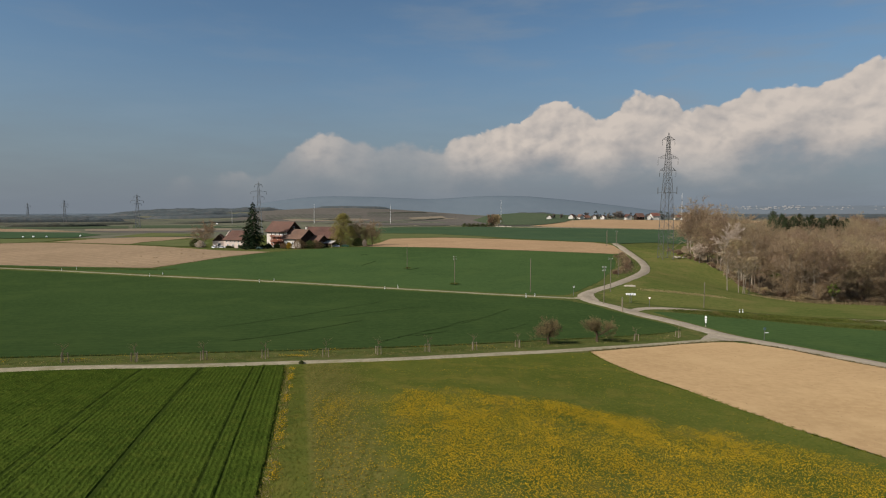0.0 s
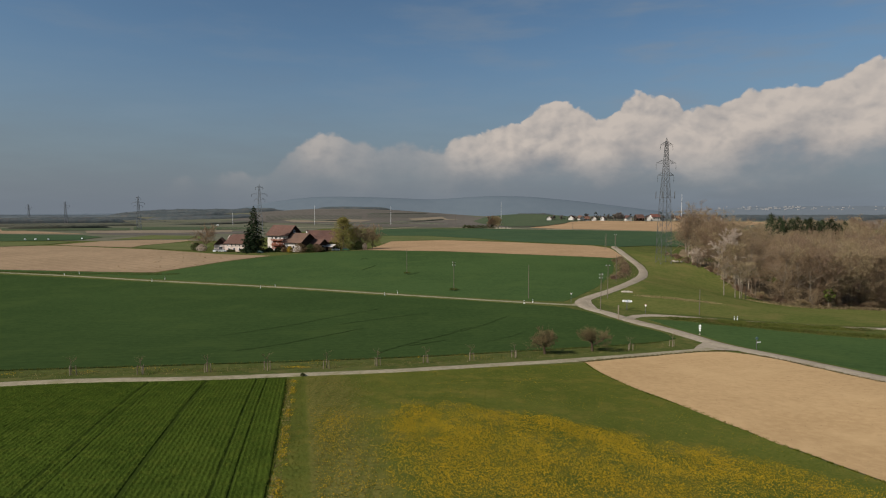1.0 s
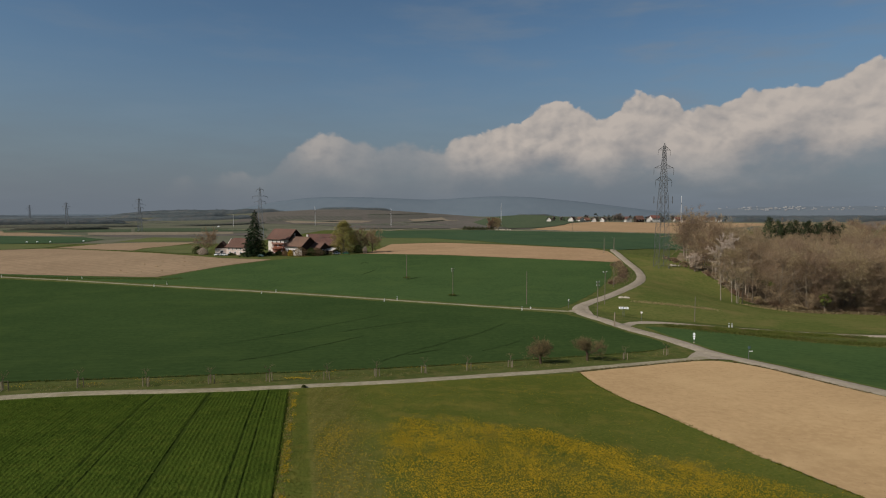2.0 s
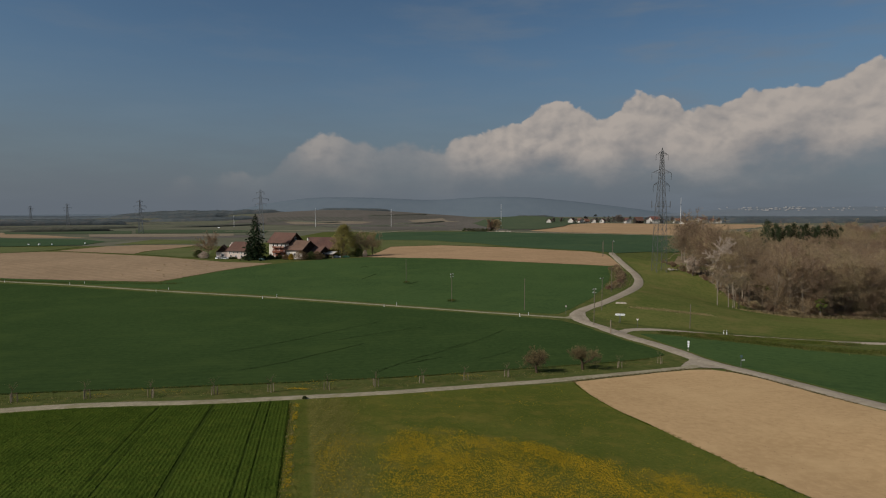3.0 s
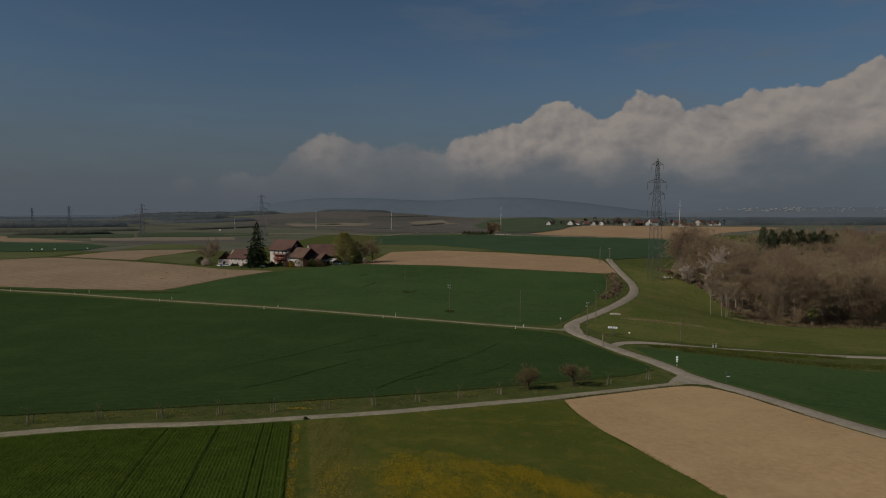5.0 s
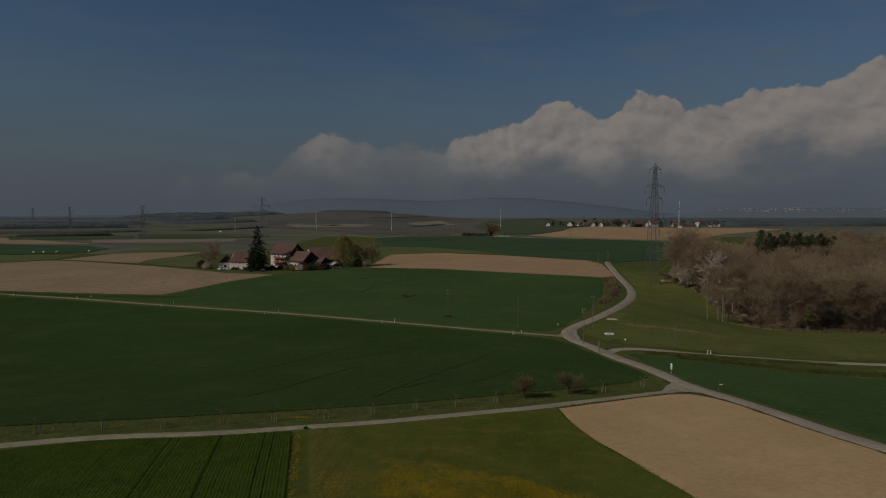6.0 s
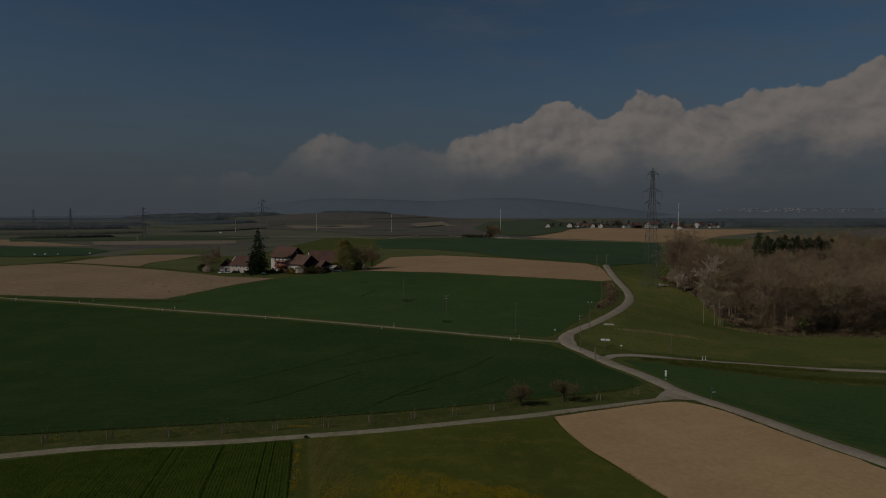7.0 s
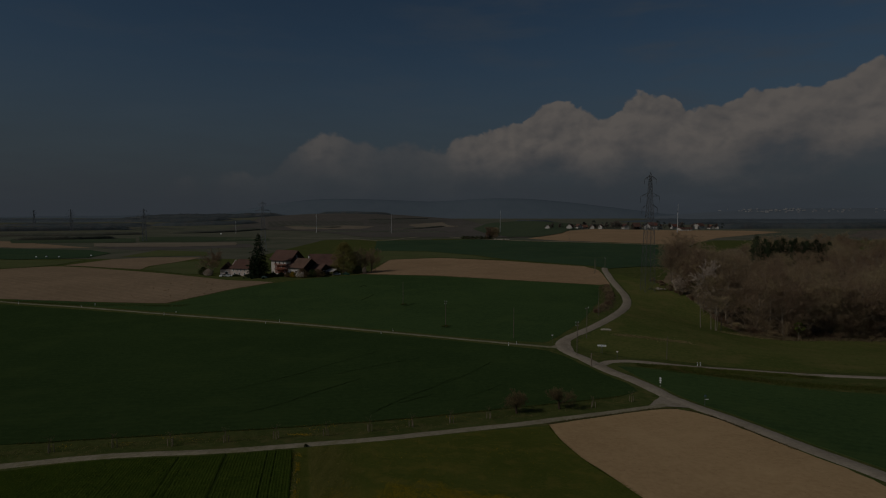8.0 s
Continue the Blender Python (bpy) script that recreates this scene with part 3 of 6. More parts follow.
# ---- fields ----
patch("field", [(-64, 75.0), (-58.5, 76.7), (-45.7, 80.5), (-31.7, 84.8), (-16.1, 90.0), (0.0, 96.2), (12.0, 101.8), (22.5, 106.4), (33.9, 111.2), (44.5, 116.2), (49.2, 120), (48.6, 127), (44.6, 136), (42.0, 145), (39.0, 155), (35, 162), (25, 168), (13, 174),
                (-15, 187), (-56, 204), (-109, 221), (-155, 236), (-184, 244), (-240, 262), (-260, 200), (-190, 95), (-110, 63)], WHEAT, 0.09, 5, "dark green young wheat field with wheel tracks", "wheat field", 0.25, 0.4)
patch("field", [(-200, 260), (-167, 254), (-122, 247.5), (-115, 264), (-105, 284), (-89, 305), (-70, 325), (-44, 341), (0, 331), (35, 315), (63, 305), (86, 297.5), (77, 262), (66, 232), (55, 206), (44, 186), (36.5, 173.5), (26, 176), (13, 182),
                (-16, 195), (-58, 212.5), (-115, 231), (-163, 246.5), (-196, 255.5)], WHEAT_FRESH, 0.07, 5, "dark green young wheat field crossed by utility poles", "wheat field", 0.25, 0.4)
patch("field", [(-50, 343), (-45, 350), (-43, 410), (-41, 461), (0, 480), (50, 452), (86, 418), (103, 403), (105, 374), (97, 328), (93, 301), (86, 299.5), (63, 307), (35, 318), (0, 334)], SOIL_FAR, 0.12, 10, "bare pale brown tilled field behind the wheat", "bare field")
patch("field", [(-44, 420), (-62, 565), (-14, 556), (28, 505), (46, 462), (0, 484), (-40, 464)], LIGHT_CROP, 0.2, 12, "strip of light green crop beside the bare field", "crop field")
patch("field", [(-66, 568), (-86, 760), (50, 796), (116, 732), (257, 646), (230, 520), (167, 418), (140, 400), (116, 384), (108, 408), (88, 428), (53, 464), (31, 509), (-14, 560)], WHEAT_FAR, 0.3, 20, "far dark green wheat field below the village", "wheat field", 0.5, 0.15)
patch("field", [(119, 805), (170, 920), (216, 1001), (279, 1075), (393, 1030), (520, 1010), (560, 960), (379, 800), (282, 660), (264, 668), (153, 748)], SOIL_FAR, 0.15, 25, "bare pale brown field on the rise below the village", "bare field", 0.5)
patch("field", [(-330, 330), (-279, 402), (-269, 402), (-246, 393), (-156, 337), (-119, 314), (-90, 307), (-106, 286), (-116, 265.5), (-124, 250.5), (-143, 252), (-169, 255), (-205, 260), (-290, 285)], SOIL_PALE, 0.12, 10, "bare pale brown field with scattered dark clods", "bare field")
patch("field", [(-273, 410), (-269, 465), (-247, 484), (-203, 484), (-204, 440), (-209, 405), (-200, 376), (-250, 402)], SOIL_PALE, 0.14, 12, "bare pale brown field beyond a dark furrow", "bare field")
patch("field", [(-198, 375), (-205, 409), (-200, 440), (-188, 448), (-159, 402), (-138, 340), (-156, 342)], LIGHT_CROP, 0.2, 12, "small light green meadow beside the farm", "meadow")
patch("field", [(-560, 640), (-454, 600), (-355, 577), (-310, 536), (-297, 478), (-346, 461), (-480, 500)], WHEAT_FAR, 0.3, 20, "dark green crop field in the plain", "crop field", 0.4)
patch("field", [(-420, 470), (-304, 452), (-286, 458), (-281, 412), (-292, 386), (-380, 400)], LIGHT_CROP, 0.2, 15, "light green crop field in the plain", "crop field", 0.4)
patch("field", [(-700, 800), (-556, 742), (-373, 612), (-454, 612), (-600, 680)], SOIL_PALE, 0.2, 25, "far strip of bare pale soil", "bare field", 0.5)
patch("field", [(-275, 487), (-285, 575), (-227, 552), (-205, 503), (-245, 492)], LIGHT_CROP, 0.22, 15, "far light green crop strip", "crop field", 0.5)
patch("field", [(-371, 615), (-356, 690), (-230, 690), (-205, 625), (-300, 570)], VINES, 0.2, 25, "far brown fallow field", "bare field", 0.5)
patch("field", [(-59.5, 61.8), (-52.2, 65.6), (-46.2, 67.8), (-40.1, 69.1), (-33.9, 70.2), (-27.7, 72.0), (-20.2, 74.6), (-18.8, 68.8), (-16.7, 59.9), (-15.2, 53.3), (-13.7, 46.7), (-12.2, 39.5), (-11.1, 34.1), (-7.3, 17), (-60, 5), (-110, 42)], WHEAT_NEAR, 0.10, 2.5, "drilled young wheat with dark wheel tracks", "wheat field", 0.12)
patch("field", [(-20.0, 74.8), (-17.0, 76.2), (-6.7, 80.0), (0.0, 82.9), (10.1, 87.3), (18.9, 90.6), (23.2, 91.9), (23.3, 87.0), (24.3, 80.0), (25.5, 73.5), (27.4, 67.6), (29.0, 63.7), (30.3, 59.8), (32.4, 53.6), (34.3, 48.4), (36.6, 42.0), (43, 20), (-7.2, 14), (-11.0, 34.1), (-12.1, 39.5), (-13.6, 46.7), (-15.1, 53.3), (-16.6, 59.9), (-18.7, 68.8)], MEADOW, 0.09, 2.5, "green meadow full of yellow dandelions", "meadow", 0.12)
patch("field", [(23.6, 92.6), (29.8, 96.2), (35.4, 98.8), (41.4, 101.8), (47.5, 104.6), (52.8, 105.4), (55.8, 102.9), (57.8, 98.6), (59.6, 92.4), (61.4, 84.6), (64, 70), (66, 30), (41, 30), (36.8, 42.0), (34.5, 48.4), (32.6, 53.6), (30.5, 59.8), (29.2, 63.7), (27.6, 67.6), (25.7, 73.5), (24.5, 80.0), (23.5, 87.0)], SOIL, 0.1, 5, "bare pale tilled field beside the junction", "bare field", 0.2)
patch("field", [(51.4, 143.4), (56.4, 142.4), (62.6, 140.6), (69.4, 138.1), (79.2, 132.6), (95.8, 125.1), (125, 116), (110, 70), (70, 70), (66.6, 87.6), (64.9, 95.7), (62.8, 102.6), (60.0, 109.6), (57.6, 117.6), (54.0, 131)], WHEAT_FRESH, 0.07, 5, "green wheat field between two lanes", "wheat field", 0.2, 0.35)
patch("field", [(50, 160), (58, 153.5), (67, 152.5), (86, 149), (110, 145), (150, 142), (230, 144), (230, 250), (181, 238), (165, 231), (150, 225), (136, 225), (128, 231), (123, 250), (121, 270), (117, 290), (115, 316), (108, 345), (102, 325), (98, 295), (96, 277), (92, 260),
                (84, 240), (75, 222), (65, 205), (57, 192), (49, 178), (46, 170)], PASTURE, 0.06, 5, "olive green pasture sloping to the wood", "meadow")
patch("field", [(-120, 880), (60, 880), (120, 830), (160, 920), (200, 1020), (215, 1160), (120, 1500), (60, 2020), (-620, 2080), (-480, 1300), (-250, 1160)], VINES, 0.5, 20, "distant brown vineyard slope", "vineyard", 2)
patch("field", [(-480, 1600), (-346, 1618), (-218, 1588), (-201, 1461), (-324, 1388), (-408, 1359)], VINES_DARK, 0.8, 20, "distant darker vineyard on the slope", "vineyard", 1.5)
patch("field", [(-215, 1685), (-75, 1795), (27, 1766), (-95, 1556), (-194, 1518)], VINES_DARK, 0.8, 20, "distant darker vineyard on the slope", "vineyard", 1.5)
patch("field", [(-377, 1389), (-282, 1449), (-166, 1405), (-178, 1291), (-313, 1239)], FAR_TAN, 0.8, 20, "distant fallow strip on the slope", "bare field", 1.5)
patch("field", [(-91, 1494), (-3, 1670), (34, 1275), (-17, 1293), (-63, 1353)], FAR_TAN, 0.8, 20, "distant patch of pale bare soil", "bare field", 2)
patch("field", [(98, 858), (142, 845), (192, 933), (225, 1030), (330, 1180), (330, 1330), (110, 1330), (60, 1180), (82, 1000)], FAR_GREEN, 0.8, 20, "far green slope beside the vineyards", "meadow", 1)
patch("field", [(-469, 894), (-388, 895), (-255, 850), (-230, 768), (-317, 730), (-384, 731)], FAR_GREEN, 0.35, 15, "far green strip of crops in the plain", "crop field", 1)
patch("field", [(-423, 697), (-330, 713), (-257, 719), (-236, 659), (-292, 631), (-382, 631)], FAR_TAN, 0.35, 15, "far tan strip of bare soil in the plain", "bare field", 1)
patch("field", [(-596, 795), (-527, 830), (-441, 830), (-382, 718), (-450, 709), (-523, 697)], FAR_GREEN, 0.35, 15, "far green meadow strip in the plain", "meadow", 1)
patch("forest_floor", [(126, 312), (125, 290), (125.5, 277), (127, 266), (127.5, 254), (128.5, 242), (132, 232), (138, 227), (150, 227), (165, 233), (181, 240), (240, 252), (330, 270), (420, 420), (420, 620), (300, 600), (210, 470), (140, 345)], LITTER, 0.1, 12, "brown leaf litter under bare trees", "forest floor", 0.8)

# last four strips: scuffs; the pair at pole feet paints the poles' shadows
for points, width in (([(-11.0, 97.0), (-8.5, 103.8), (-4.3, 112.6)], 0.5), ([(-6.0, 106.5), (-2.4, 111.0), (0.7, 114.5)], 0.35), ([(-4.3, 113.5), (0.7, 120.9), (3.8, 126.9), (6.8, 130.9)], 0.45), ([(3.8, 124.9), (9.0, 133.0), (16.5, 147.0)], 0.3),
                      ([(8.6, 113.0), (13.4, 119.0), (17.7, 124.9)], 0.4), ([(-23.8, 133.7), (-14.4, 143.5), (-3.5, 152.9)], 0.45), ([(-45.7, 116.1), (-33.4, 134.2), (-27.7, 144.6), (-17.3, 159.6)], 0.4), ([(-34.9, 96.7), (-30.0, 104.8), (-25.5, 115.5), (-17.4, 128.9)], 0.3),
                      ([(-41.0, 292), (-39.6, 296.5), (-37.6, 293)], 0.9), ([(-35.6, 257.2), (-33.0, 264.5), (-31.0, 271.4)], 0.8), ([(-14.5, 243.0), (-12.4, 246.0), (-10.2, 250.6)], 1.1), ([(2.1, 200.3), (4.3, 201.4), (6.1, 203.2)], 0.7)):
    ribbon("wheel_track", points, width, FAINT_TRACK_SHADE, 0.135, "faint dark wheel track pressed into wheat", "wheel track", 1.5, 0.16)
ribbon("road_5", [(-300, 800), (-227, 838), (-136, 822), (-81, 758), (-51, 838), (-17, 930), (30, 840), (60, 800), (118, 742), (180, 705), (258, 652), (300, 630)], 4.0, GRAVEL, 0.45, "far pale farm road along the fields", "road", 8, 0.3)


# ---- trees ----
def grow(wood, twigs, rng, p, way, length, radius, level, spec):
    """A limb of two bends; the last levels are sprays of twigs."""
    bends = 3 if level == 0 else 2
    for i in range(bends):
        turn = Vector((rng.gauss(0, 1), rng.gauss(0, 1), rng.gauss(0, 0.5))) * spec["crook"] * (0.4 if level == 0 else 1)
        way = (way + turn + Vector((0, 0, spec["lift"] * (level > 0)))).normalized()
        q = p + way * length / bends
        r = radius * (1 - 0.55 * (i + 1) / bends)
        wood.tube(p, q, radius * (1 - 0.55 * i / bends), r, 6 if level == 0 else 4 if level == 1 else 3)
        start = spec["clear"] if level == 0 else 0.15
        if level < spec["levels"]:
            for k in range(spec["fork"][level]):
                t = rng.uniform(0, 1)
                if (i + t) / bends < start:
                    continue
                side = way.orthogonal().normalized()
                side.rotate(Matrix.Rotation(rng.uniform(0, 2 * math.pi), 3, way))
                out = (way * rng.uniform(0.25, 0.8) + side * spec["spread"]).normalized()
                here = (i + t) / bends
                grow(wood, twigs, rng, p + (q - p) * t, out, length * spec["reach"][level] * rng.uniform(0.34, 0.58) * (1.25 - 0.5 * here), r * rng.uniform(0.4, 0.6), level + 1, spec)
        if level >= spec["levels"] - 1:
            for k in range(spec["spray"]):
                t = rng.uniform(0, 1)
                out = (way * rng.uniform(0.2, 1) + Vector((rng.gauss(0, 0.7), rng.gauss(0, 0.7), rng.gauss(0.15, 0.5)))).normalized()
                a = p + (q - p) * t
                twigs.blade(a, a + out * rng.uniform(0.5, 1.3) * spec["twig"], spec["thick"], rng)
        p = q
    return p


def bare_tree(name, seed, m, spec, label, category="bare tree", group="", bark=None, twig=None):
    rng = random.Random(seed)
    wood, twigs = Geo(), Geo()
    h = spec["height"]
    top = grow(wood, twigs, rng, Vector((0, 0, -0.3)), Vector((0, 0, 1)), h * spec["stem"], spec["girth"], 0, spec)
    ob = thing(name, m, label, category, group)
    part("trunk", wood, bark or BARK, ob)
    part("crown", twigs, twig or TWIGS, ob)
    return ob


WOOD_TREE = dict(reach=(1, 1), height=24, stem=0.86, girth=0.30, crook=0.10, lift=0.10, clear=0.32, levels=2, fork=(10, 3), spread=0.75, spray=17, twig=1.35, thick=0.048)
APPLE = dict(reach=(3.3, 1.3, 1.0), height=5.0, stem=0.32, girth=0.32, crook=0.2, lift=0.2, clear=0.62, levels=3, fork=(9, 5, 3), spread=0.95, spray=6, twig=0.36, thick=0.032)


def leafy_tree(name, seed, m, height, width, clear, leaf, count, material, label, category="tree", lean=1.0, stem_material=None):
    """Trunk with limbs and a crown of many small leaves gathered in clumps."""
    rng = random.Random(seed)
    wood, leaves = Geo(), Geo()
    wood.tube((0, 0, -0.3), (0, 0, height * 0.8), height * 0.018, height * 0.004, 6)
    clumps = []
    for i in range(int(count / 70)):
        t = rng.uniform(0, 1) ** 0.8
        z = clear + (height - clear) * t
        reach = width / 2 * math.sin(math.pi * min(1, 0.06 + t * 0.92) ** lean) ** 0.6 * rng.uniform(0.35, 1.0)
        a = rng.uniform(0, 2 * math.pi)
        c = Vector((reach * math.cos(a), reach * math.sin(a), z))
        clumps.append(c)
        if i % 3 == 0:
            wood.tube((0, 0, max(0.5, z - reach * 0.8)), c, height * 0.006, height * 0.0015, 3)
    for c in clumps:
        size = rng.uniform(0.05, 0.10) * (width + height) / 2
        for k in range(70):
            leaves.leaf(c + Vector((rng.gauss(0, size * 0.5), rng.gauss(0, size * 0.5), rng.gauss(0, size * 0.42))), leaf * rng.uniform(0.6, 1.3), rng)
    ob = thing(name, m, label, category)
    part("trunk", wood, stem_material or BARK, ob)
    part("crown", leaves, material, ob)
    return ob


def conifer(name, seed, m, height, width, label, clear=0.06, layers=26, group="", ragged=0.3):
    """Straight stem with whorls of drooping boughs."""
    rng = random.Random(seed)
    wood, needles = Geo(), Geo()
    wood.tube((0, 0, -0.3), (0, 0, height), height * 0.014, 0.02, 6)
    for i in range(layers):
        t = i / (layers - 1)
        z = height * (clear + (1 - clear) * t) * 0.985
        reach = width / 2 * (1 - t) ** 0.62 * rng.uniform(1 - ragged, 1.1) + 0.25
        boughs = max(5, int(11 * (1 - t) + 4))
        for k in range(boughs):
            a = 2 * math.pi * (k + rng.uniform(-0.4, 0.4)) / boughs
            r = reach * rng.uniform(0.7, 1.1)
            out = Vector((math.cos(a), math.sin(a), 0))
            tip = out * r + Vector((0, 0, z - 0.28 * r + rng.uniform(-0.2, 0.3)))
            root = Vector((0, 0, z + 0.1))
            wood.tube(root, tip, 0.04, 0.01, 3)
            for j in range(9):
                s = rng.uniform(0.2, 1.0)
                c = root + (tip - root) * s
                side = Vector((-out.y, out.x, 0)) * rng.choice((-1, 1))
                end = c + (out * 0.5 + side * rng.uniform(0.3, 1.0)) * (0.35 + 0.22 * r * (1.2 - s)) + Vector((0, 0, -rng.uniform(0.15, 0.6)))
                needles.blade(c, end, 0.22 + 0.07 * r, rng)
    ob = thing(name, m, label, "conifer", group)
    part("trunk", wood, BARK, ob)
    part("crown", needles, NEEDLES, ob)
    return ob


def shrub(seed, m, size, material, label, leaf=0.42, count=1900, name="shrub"):
    rng = random.Random(seed)
    wood, leaves = Geo(), Geo()
    for k in range(7):
        a, r = rng.uniform(0, 6.28), rng.uniform(0.3, 0.9)
        wood.tube((0, 0, -0.2), (size[0] / 2 * r * math.cos(a), size[1] / 2 * r * math.sin(a), size[2] * rng.uniform(0.6, 0.95)), 0.05, 0.015, 3)
    for k in range(count):
        a, r, t = rng.uniform(0, 6.28), math.sqrt(rng.uniform(0, 1)), rng.uniform(0.03, 1)
        bulge = math.sin(math.pi * (0.2 + 0.75 * t)) * rng.uniform(0.75, 1.15)
        leaves.leaf((size[0] / 2 * r * bulge * math.cos(a), size[1] / 2 * r * bulge * math.sin(a), size[2] * t), leaf * rng.uniform(0.6, 1.4), rng)
    ob = thing(name, m, label, "shrub")
    part("stems", wood, BARK, ob)
    part("foliage", leaves, material, ob)
    return ob


def inside(x, y, ring):
    odd = False
    for (ax, ay), (bx, by) in zip(ring, ring[1:] + ring[:1]):
        if (ay > y) != (by > y) and x < (bx - ax) * (y - ay) / (by - ay) + ax:
            odd = not odd
    return odd


# ---- the wood on the slope ----
def open_to_cherry(x, y):
    """The glade in which the blossoming cherry stands, open towards the fields."""
    return math.hypot(x - 125.6, y - 260) < 4.5 or (236 < y < 260 and abs(x / y - 0.4835) < 0.016)


def wood_of_trees():
    rng = random.Random(41)
    models = []
    for i in range(7):
        spec = dict(WOOD_TREE)
        spec.update(height=rng.uniform(20, 25), girth=rng.uniform(0.20, 0.32), clear=rng.uniform(0.15, 0.42), spread=rng.uniform(0.6, 0.95))
        models.append((spec, 100 + i))
    ring = [(129, 312), (127, 291), (127, 281), (127.5, 270), (128, 260), (128, 250), (130, 241), (136, 233), (150, 230), (165, 236), (181, 243), (240, 256), (300, 270), (360, 330), (390, 430), (380, 560), (300, 540), (235, 440), (190, 385), (140, 340)]
    spots = []
    tries = 0
    for p in curve_through([(129, 306), (127.5, 292), (127.5, 281), (128, 270), (129, 260), (129, 250), (131.5, 241), (137, 234), (150, 231.5), (165, 237.5), (181, 244), (240, 257)], 3.1):
        x, y = p.x + rng.uniform(-0.8, 1.6), p.y + rng.uniform(-0.6, 2.4)
        if not open_to_cherry(x, y):
            spots.append((x, y))
    while len(spots) < 372 and tries < 30000:
        tries += 1
        # closest together along the edge that faces the fields
        x, y = rng.uniform(117, 390), 228 + 336 * rng.random() ** 1.6
        gap = 3.8 if y < 300 and x < 260 else 7.5
        if inside(x, y, ring) and not open_to_cherry(x, y) and all(math.hypot(x - a, y - b) > gap for a, b in spots):
            spots.append((x, y))
    group = "bare deciduous trees of the wood"
    made = {}
    for k, (x, y) in enumerate(spots):
        which = rng.randrange(len(models))
        low = 0.66 if (y < 246 and x < 136) else 0.72 if x > 150 and y > 275 else 0.95 if x > 140 else 0.96
        grown = rng.uniform(0.82, 1.12) * low
        m = on_ground(x, y, rng.uniform(0, 360), 0.2) @ Matrix.Diagonal((grown, grown, grown, 1))
        if which not in made:
            spec, seed = models[which]
            made[which] = bare_tree("forest_tree", seed, m, spec, "tall bare brown deciduous tree standing in the wood", "tree", group, PALE_BARK if which in (1, 2, 5) else BARK)
        else:
            ob = copy_thing(made[which], m)
            ob.matrix_basis = m
    # low growth along the edge
    edge = curve_through([(116, 312), (117.5, 292), (120, 281), (123, 270), (125.5, 258), (127, 246), (132, 234), (139, 229), (150, 228.5), (165, 235), (181, 241), (225, 252)], 1.5)
    first = None
    for p in edge:
        x, y = p.x + rng.uniform(0.0, 3.5) + (2.5 if p.y > 248 else 0.0), p.y + rng.uniform(0.0, 6)
        grown = rng.uniform(0.5, 1.15) * (0.75 if p.y > 248 else 1.1)
        m = on_ground(x, y, rng.uniform(0, 360), 0.1) @ Matrix.Diagonal((grown, grown, grown * rng.uniform(0.45, 0.9), 1))
        if first is None:
            spec = dict(reach=(1.3, 1), height=5.5, stem=0.5, girth=0.10, crook=0.25, lift=0.1, clear=0.05, levels=2, fork=(8, 4), spread=1.0, spray=7, twig=1.0, thick=0.045)
            first = bare_tree("hedge_shrub", 77, m, spec, "leafless brown shrub at the edge of the wood", "shrub", "shrubs along the wood")
        else:
            copy_thing(first, m).matrix_basis = m
    young = None
    for k in range(46):
        x = 136 + 100 * rng.random() ** 0.8
        y = float(np.interp(x, (136, 144, 150, 165, 181, 225, 240), (231, 229, 228.5, 235, 242, 253, 256))) + rng.uniform(0.5, 7)
        grown = rng.uniform(0.7, 1.25)
        m = on_ground(x, y, rng.uniform(0, 360), 0.1) @ Matrix.Diagonal((grown, grown, grown, 1))
        if young is None:
            spec = dict(WOOD_TREE)
            spec.update(reach=(1.2, 1), height=9, girth=0.11, clear=0.03, spread=0.8, fork=(10, 3), spray=7, twig=0.9, thick=0.045)
            young = bare_tree("young_tree", 79, m, spec, "young bare brown tree at the edge of the wood", "tree", "young trees along the wood")
        else:
            copy_thing(young, m).matrix_basis = m


wood_of_trees()
pines = None
rng = random.Random(17)
for i, (x, y, s) in enumerate([(224, 402, 1.06), (228, 409, 1.16), (232, 405, 1.08), (236, 411, 1.0), (240, 414, 0.94), (244, 413, 0.98), (248, 417, 1.0), (252, 418, 1.04), (256, 416, 0.98), (260, 418, 0.98), (264, 423, 1.0), (268, 421, 0.92), (272, 424, 0.90),
                               (276, 428, 0.92), (281, 430, 0.84), (285, 432, 0.94), (290, 435, 0.80), (295, 438, 0.78), (301, 441, 0.82)]):
    m = on_ground(x, y, 63 * i) @ Matrix.Diagonal((s * rng.uniform(0.7, 0.9), s * 0.8, s * 0.97, 1))
    if pines is None:
        pines = tagged(leafy_tree("pine_tree", 300, m, 24, 9.0, 5, 0.42, 8000, PINE_NEEDLES, "dark green pine rising above the bare wood"), group="pines above the wood")
    else:
        copy_thing(pines, m).matrix_basis = m
blossom = dict(WOOD_TREE)
blossom.update(height=22.5, girth=0.24, spread=0.95, clear=0.3, spray=26, twig=0.8, thick=0.13)
bare_tree("blossom_tree", 61, on_ground(125.6, 260), blossom, "pale blossoming wild cherry at the edge of the wood", "tree", "", BARK, BLOSSOM)
blossom.update(height=9, thick=0.08)
bare_tree("blossom_tree", 62, on_ground(122.5, 281), blossom, "small pale blossoming tree at the edge of the wood", "tree", "", BARK, BLOSSOM)
slim = dict(WOOD_TREE)
slim.update(height=14, girth=0.17, clear=0.55, spread=0.5, spray=6, fork=(7, 2))
birch = None
